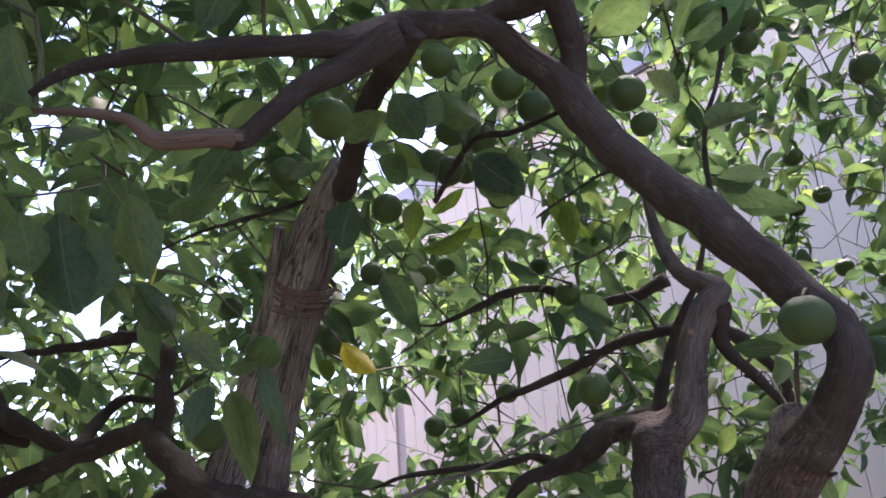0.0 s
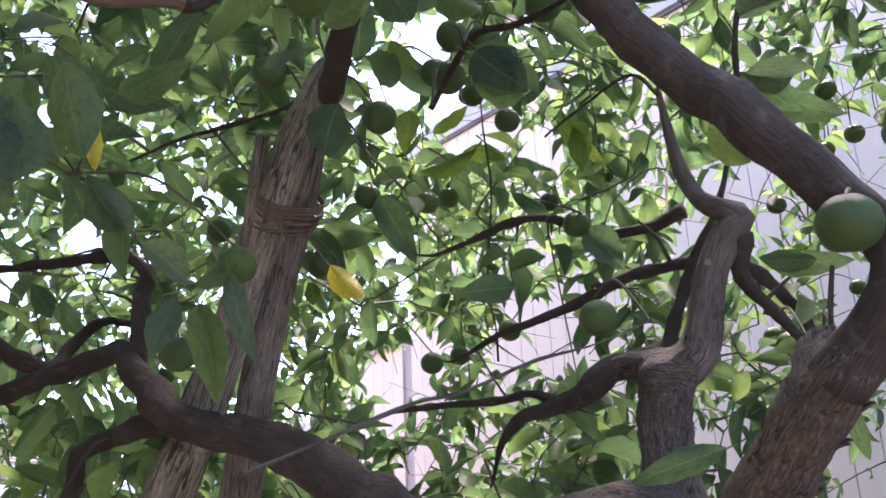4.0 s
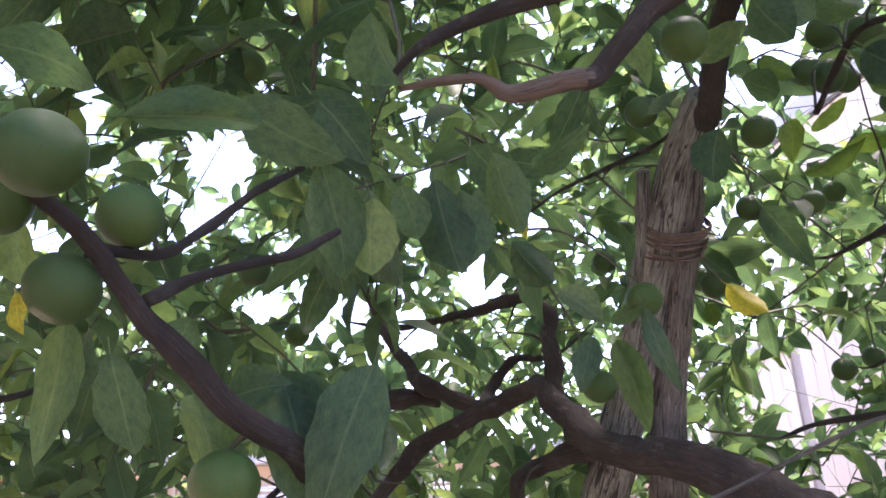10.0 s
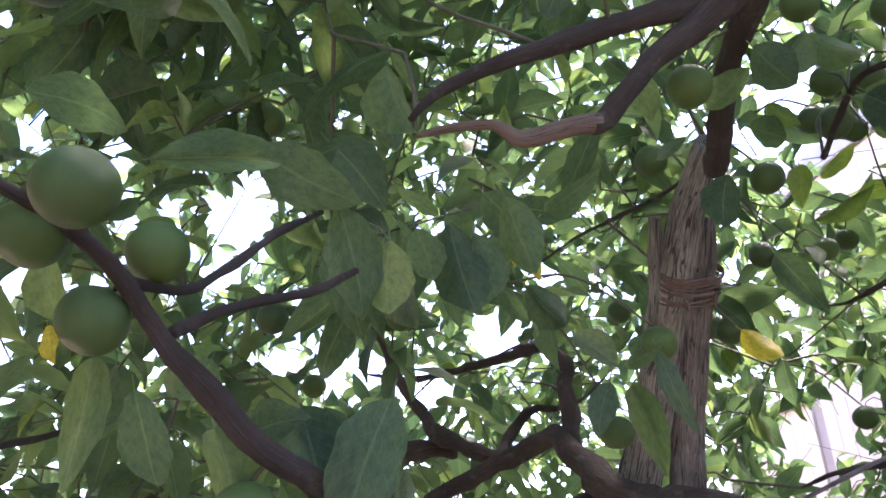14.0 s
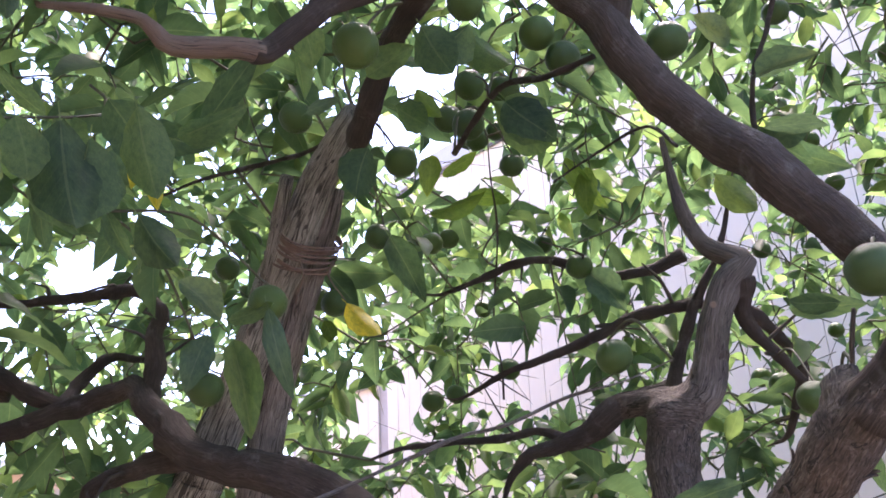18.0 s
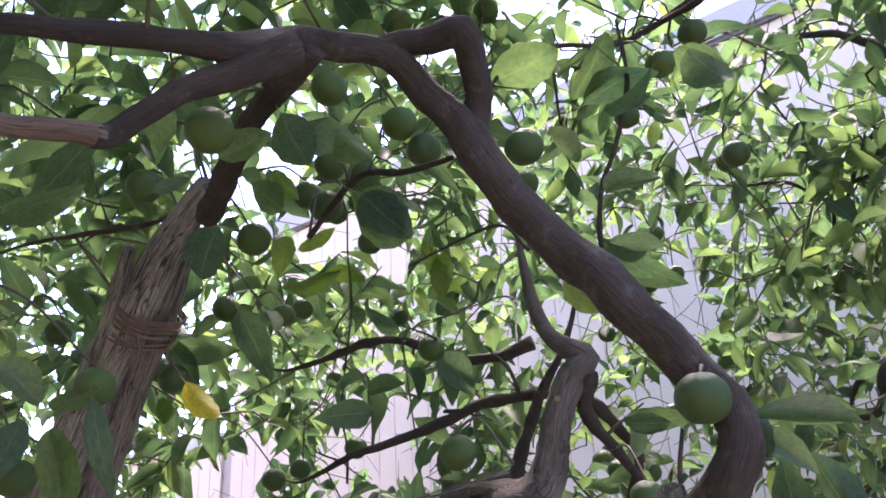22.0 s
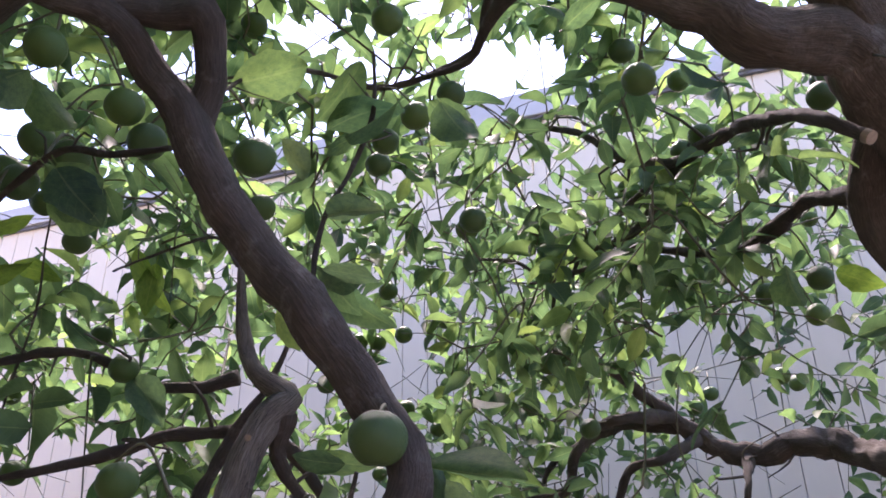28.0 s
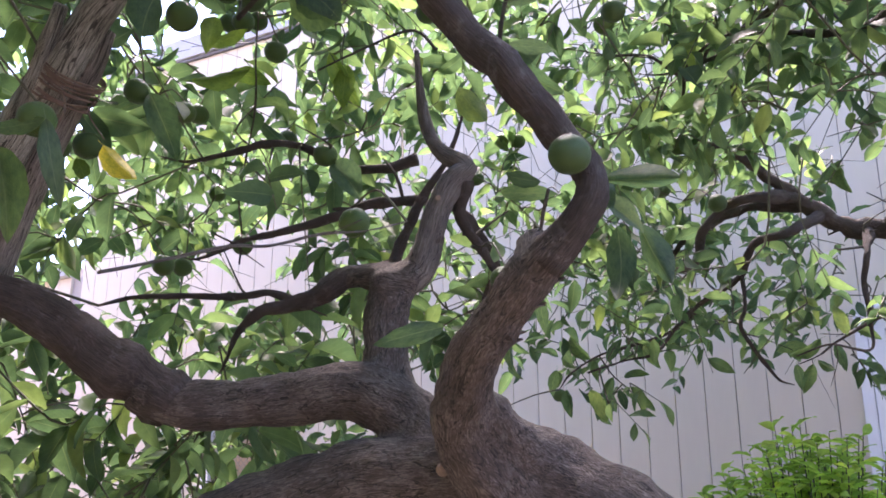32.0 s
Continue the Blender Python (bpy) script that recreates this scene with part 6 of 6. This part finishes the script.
def in_opening(points):
    way = points - VIEWPOINT
    way /= np.linalg.norm(way, axis=1)[:, None]
    return ((np.linalg.norm(np.cross(way[:, None], GAPS[None, :, :3]), axis=2) < GAPS[:, 3]) & (way @ GAPS[:, :3].T > 0)).any(1)


def crown(root, rows, centre, radii, count, seed, low, thin, size, singles, spurs=0, space=1.12):
    rng = np.random.default_rng(seed)
    c, rad = np.array(centre), np.array(radii)
    spots = np.zeros((0, 3))
    while len(spots) < count:
        p = c + rad * rng.uniform(-1, 1, (4000, 3))
        e = np.linalg.norm((p - c) / rad, axis=1)
        v = p - VIEWPOINT
        dist = np.linalg.norm(v, axis=1)
        flat = np.linalg.norm(v[:, :2], axis=1)
        # leaf-free space round the camera, shaped to its view: wide right, low boughs left
        open_left = np.linalg.norm(v / (1.15, 1.6, 1.0), axis=1) > 1
        open_right = np.linalg.norm(v / (1.7, 1.85, 1.35), axis=1) > 1
        bough = (p[:, 0] < -0.2) & (v[:, 2] > 0.40 * flat) & (dist > 0.95)
        ok = np.where(p[:, 0] > 0.15, open_right, open_left) | bough
        ok &= (e < 1) & (rng.random(4000) < 0.35 + 0.65 * e)
        ok &= (p[:, :2] - np.array(WALL_AT[:2])) @ WALL_N > 0.3
        ok &= p[:, 2] > low(p)
        ok &= (p[:, 0] < 0.35) | (rng.random(4000) < thin)
        way = v / dist[:, None]
        for g in GAPS:
            ok &= ~((np.linalg.norm(np.cross(way, g[:3]), axis=1) < g[3]) & (way @ g[:3] > 0))
        # shoots that would hide the limbs from the camera are left out
        idx = np.nonzero(ok)[0]
        near_limb = (way[idx] @ SHOWN_WAY.T > math.cos(0.075)) & (dist[idx, None] < SHOWN_DIST[None] + 0.03)
        spots = np.vstack([spots, p[idx[~near_limb.any(1)]]])
    spots = spaced(spots[:count], space)
    if spurs:
        # leafy spurs along the thin outer branches
        slim = rows[(rows[:, 3] < 0.014) & (np.linalg.norm(rows[:, :3] - VIEWPOINT, axis=1) > 1.5)][:, :3]
        extra = slim[rng.integers(0, len(slim), spurs)] + rng.normal(0, 0.13, (spurs, 3)) - (0, 0, 0.03)
        way = extra - VIEWPOINT
        way /= np.linalg.norm(way, axis=1)[:, None]
        clear = np.ones(len(extra), bool)
        for g in GAPS:
            clear &= ~((np.linalg.norm(np.cross(way, g[:3]), axis=1) < g[3]) & (way @ g[:3] > 0))
        spots = np.vstack([spots, extra[clear]])
    nodes = rows[:, :3].copy()
    near = np.array([np.linalg.norm(nodes - p, axis=1).min() for p in spots])
    order = np.argsort(near)
    allnodes = np.vstack([nodes, np.zeros((len(spots) * 3, 3))])
    used = len(nodes)
    tv, tq, base, axis, normal, length, width = [], [], [], [], [], [], []
    at = 0
    for i in order:
        p = spots[i]
        d = np.linalg.norm(allnodes[:used] - p, axis=1)
        q = allnodes[d.argmin()]
        out = (p - q) / (np.linalg.norm(p - q) + 1e-6)
        dirn = out + rng.normal(0, 0.5, 3) + (0, 0, 0.1)
        dirn /= np.linalg.norm(dirn)
        ln = rng.uniform(0.13, 0.3)
        tip = p + dirn * ln + (0, 0, -0.03)
        mid = (q + p) / 2 + rng.normal(0, 0.02 + 0.1 * np.linalg.norm(p - q), 3)
        rod = [(*q, 0.003), (*mid, 0.0026), (*p, 0.0021), (*tip, 0.001)]
        if in_opening(np.array([q + (mid - q) * 0.5, mid, mid + (p - mid) * 0.5])).any():
            rod = rod[2:]
        path = spline(rod, 0.06)
        v, f = tube_arrays(path, 4)
        f4 = [x for x in f if len(x) == 4]
        tv.append(v)
        tq.append(np.array(f4) + at)
        at += len(v)
        allnodes[used:used + 3] = (mid, p, (p + tip) / 2)
        used += 3
        k = rng.integers(6, 12)
        for j in range(k):
            u = (j + 0.6) / k
            b = p + (tip - p) * u if j < k - 1 else tip
            if j < 2 and rng.random() < 0.5:
                b = mid + (p - mid) * rng.random()
            ang = j * 2.4 + rng.uniform(-0.4, 0.4)
            s1 = np.cross(dirn, (0.2, 0.1, 0.97))
            s1 /= np.linalg.norm(s1)
            s2 = np.cross(dirn, s1)
            ax = 0.55 * dirn + math.cos(ang) * s1 + math.sin(ang) * s2 + (0, 0, -0.4)
            nz = 0.75 * np.array((0, 0, 1)) + 0.3 * dirn + rng.normal(0, 0.55, 3)
            base.append(b)
            axis.append(ax)
            normal.append(nz)
            # smaller leaves towards the wall side
            length.append(rng.uniform(0.58, 1.1) * max(0.09, size * (1 - 0.22 * min(1, max(0, (p[0] - 0.2) / 0.5)))))
            width.append(length[-1] * rng.uniform(0.36, 0.5))
    tw = new("twig_growth", merged_mesh("twig_growth", np.vstack(tv), np.vstack(tq), None, TWIG))
    tw.parent = root
    tagged(tw, "thin green-brown twigs", kind="stuff")
    base, axis, normal, length, width = (np.array(x) for x in (base, axis, normal, length, width))
    way = base + 0.4 * length[:, None] * axis / np.linalg.norm(axis, axis=1)[:, None] - VIEWPOINT
    way /= np.linalg.norm(way, axis=1)[:, None]
    free = np.ones(len(base), bool)
    for g in GAPS:
        free &= ~((np.linalg.norm(np.cross(way, g[:3]), axis=1) < g[3]) & (way @ g[:3] > 0))
    # leaves in front of the limbs in the camera's view are dropped
    reach = np.linalg.norm(base - VIEWPOINT, axis=1)
    for k in range(0, len(base), 2000):
        veil = (way[k:k + 2000] @ SHOWN_WAY.T > math.cos(0.028)) & (reach[k:k + 2000, None] < SHOWN_DIST[None])
        free[k:k + 2000] &= ~veil.any(1)
    base, axis, normal, length, width = (x[free] for x in (base, axis, normal, length, width))
    first = np.argsort(np.linalg.norm(base - VIEWPOINT, axis=1))
    one, rest = first[:singles], first[singles:]
    for i, m in zip(one, frames_from(axis[one], normal[one])):
        ob = new("leaf", SINGLE[i % len(SINGLE)])
        ob.parent = root
        ob.matrix_world = Matrix([[*(m[r] * (length[i], width[i], length[i])), base[i][r]] for r in range(3)] + [[0, 0, 0, 1]])
    lv = scatter_leaves("foliage", base[rest], axis[rest], normal[rest], length[rest], width[rest], LEAF, root, seed)
    tagged(lv, "dense glossy green citrus leaves", kind="stuff")
    return allnodes[:used]


SINGLE = [merged_mesh("leaf", *curled_leaf(f, d, w, c, 40 + i), LEAF) for i, (f, d, w, c) in enumerate(((0.3, 0.12, 0.025, 0.15), (0.5, 0.25, 0.035, 0.4), (0.15, 0.32, 0.03, 0.6), (0.7, 0.1, 0.03, 0.1)))]


def low_near(p):
    return 1.2 + np.clip(1.2 * (p[:, 0] - 0.2), 0, 0.75)


def low_far(p):
    return np.full(len(p), 1.8)


nodes_near = crown(near_tree, near_rows, (-0.7, 2.1, 2.3), (2.5, 1.7, 1.6), 6500, 4, low_near, 0.8, 0.116, 150, 0, 1.08)
nodes_far = crown(far_tree, far_rows, (1.75, 1.95, 2.7), (1.65, 1.65, 1.3), 1300, 9, low_far, 1.0, 0.092, 120, 110, 1.0)


# unseen foliage over and behind the camera, added to shade limbs and leaves
def low_shade(p):
    return 1.7 + np.clip(1.2 * (p[:, 1] + 0.5), 0, 0.9)


nodes_shade = crown(near_tree, near_rows, (-0.5, -0.7, 2.6), (2.1, 1.4, 1.2), 1250, 15, low_shade, 1.0, 0.108, 0)


def low_side(p):
    return 1.75 + 0.0 * p[:, 0]


nodes_side = crown(near_tree, near_rows, (-1.6, 0.5, 2.5), (1.5, 1.3, 1.0), 380, 21, low_side, 1.0, 0.108, 0)


def stalks():
    """Stalks from each fruit to the nearest twig or limb."""
    pool = np.vstack([nodes_near, nodes_far])
    parts = {0: [], 1: []}
    for x, y, z, r in fruit_nodes:
        p = np.array((x, y, z))
        d = np.linalg.norm(pool - p - (0, 0, 0.02), axis=1)
        q = pool[d.argmin()]
        mid = (p + q) / 2 + (0, 0, min(0.05, 0.2 * d.min()))
        path = spline([(*p, 0.0018), (*mid, 0.002), (*q, 0.0024)], 0.02)
        me_v, me_f = tube_arrays(path, 5)
        parts[0 if x < 0.9 else 1].append((me_v, [f for f in me_f if len(f) == 4]))
    for k, root in ((0, near_tree), (1, far_tree)):
        vs, qs, at = [], [], 0
        for v, f in parts[k]:
            vs.append(v)
            qs.append(np.array(f) + at)
            at += len(v)
        ob = new("stalk_growth", merged_mesh("stalk_growth", np.vstack(vs), np.vstack(qs), None, TWIG))
        ob.parent = root
        tagged(ob, "thin fruit stalks", kind="stuff")


stalks()


# ---- bush by the house wall ----
def bush(at, size, seed, count):
    root = thing("bush", "bright light green leafy bush against the wall", "bush", at)
    rng = np.random.default_rng(seed)
    tv, tq, base, axis, normal, length, width, off = [], [], [], [], [], [], [], 0
    for i in range(count):
        a, e = rng.uniform(0, 2 * np.pi), rng.uniform(0.0, 1.0) ** 0.5
        tip = np.array((math.cos(a) * e * size[0], math.sin(a) * e * size[1], size[2] * (1 - 0.3 * e ** 2) * rng.uniform(0.72, 1.0)))
        foot = np.array((tip[0] * 0.12, tip[1] * 0.12, 0.0))
        path = spline([(*foot, 0.006), (*(foot * 0.4 + tip * 0.6 + (0, 0, 0.08)), 0.004), (*tip, 0.0015)], 0.12)
        v, f = tube_arrays(path, 4)
        tv.append(v)
        tq.append(np.array([x for x in f if len(x) == 4]) + off)
        off += len(v)
        for j in range(16):
            u = 1 - 0.4 * (j / 16) ** 1.2
            b = foot + (tip - foot) * u
            g = j * 2.4 + rng.uniform(-0.3, 0.3)
            base.append(b)
            axis.append(np.array((math.cos(g), math.sin(g), rng.uniform(0.1, 0.9))))
            normal.append(np.array((0, 0, 1)) + rng.normal(0, 0.35, 3))
            length.append(rng.uniform(0.035, 0.075))
            width.append(length[-1] * rng.uniform(0.42, 0.55))
    ob = new("stem_growth", merged_mesh("stem_growth", np.vstack(tv), np.vstack(tq), None, TWIG))
    ob.parent = root
    tagged(ob, kind="stuff")
    lv = scatter_leaves("foliage", np.array(base), np.array(axis), np.array(normal), np.array(length), np.array(width), BUSH_LEAF, root, seed)
    tagged(lv, "small fresh green leaves", kind="stuff")


bush((2.02, 2.5, 0), (0.5, 0.5, 1.52), 3, 640)
bush((-1.6, 3.6, 0), (0.7, 0.6, 1.55), 5, 160)
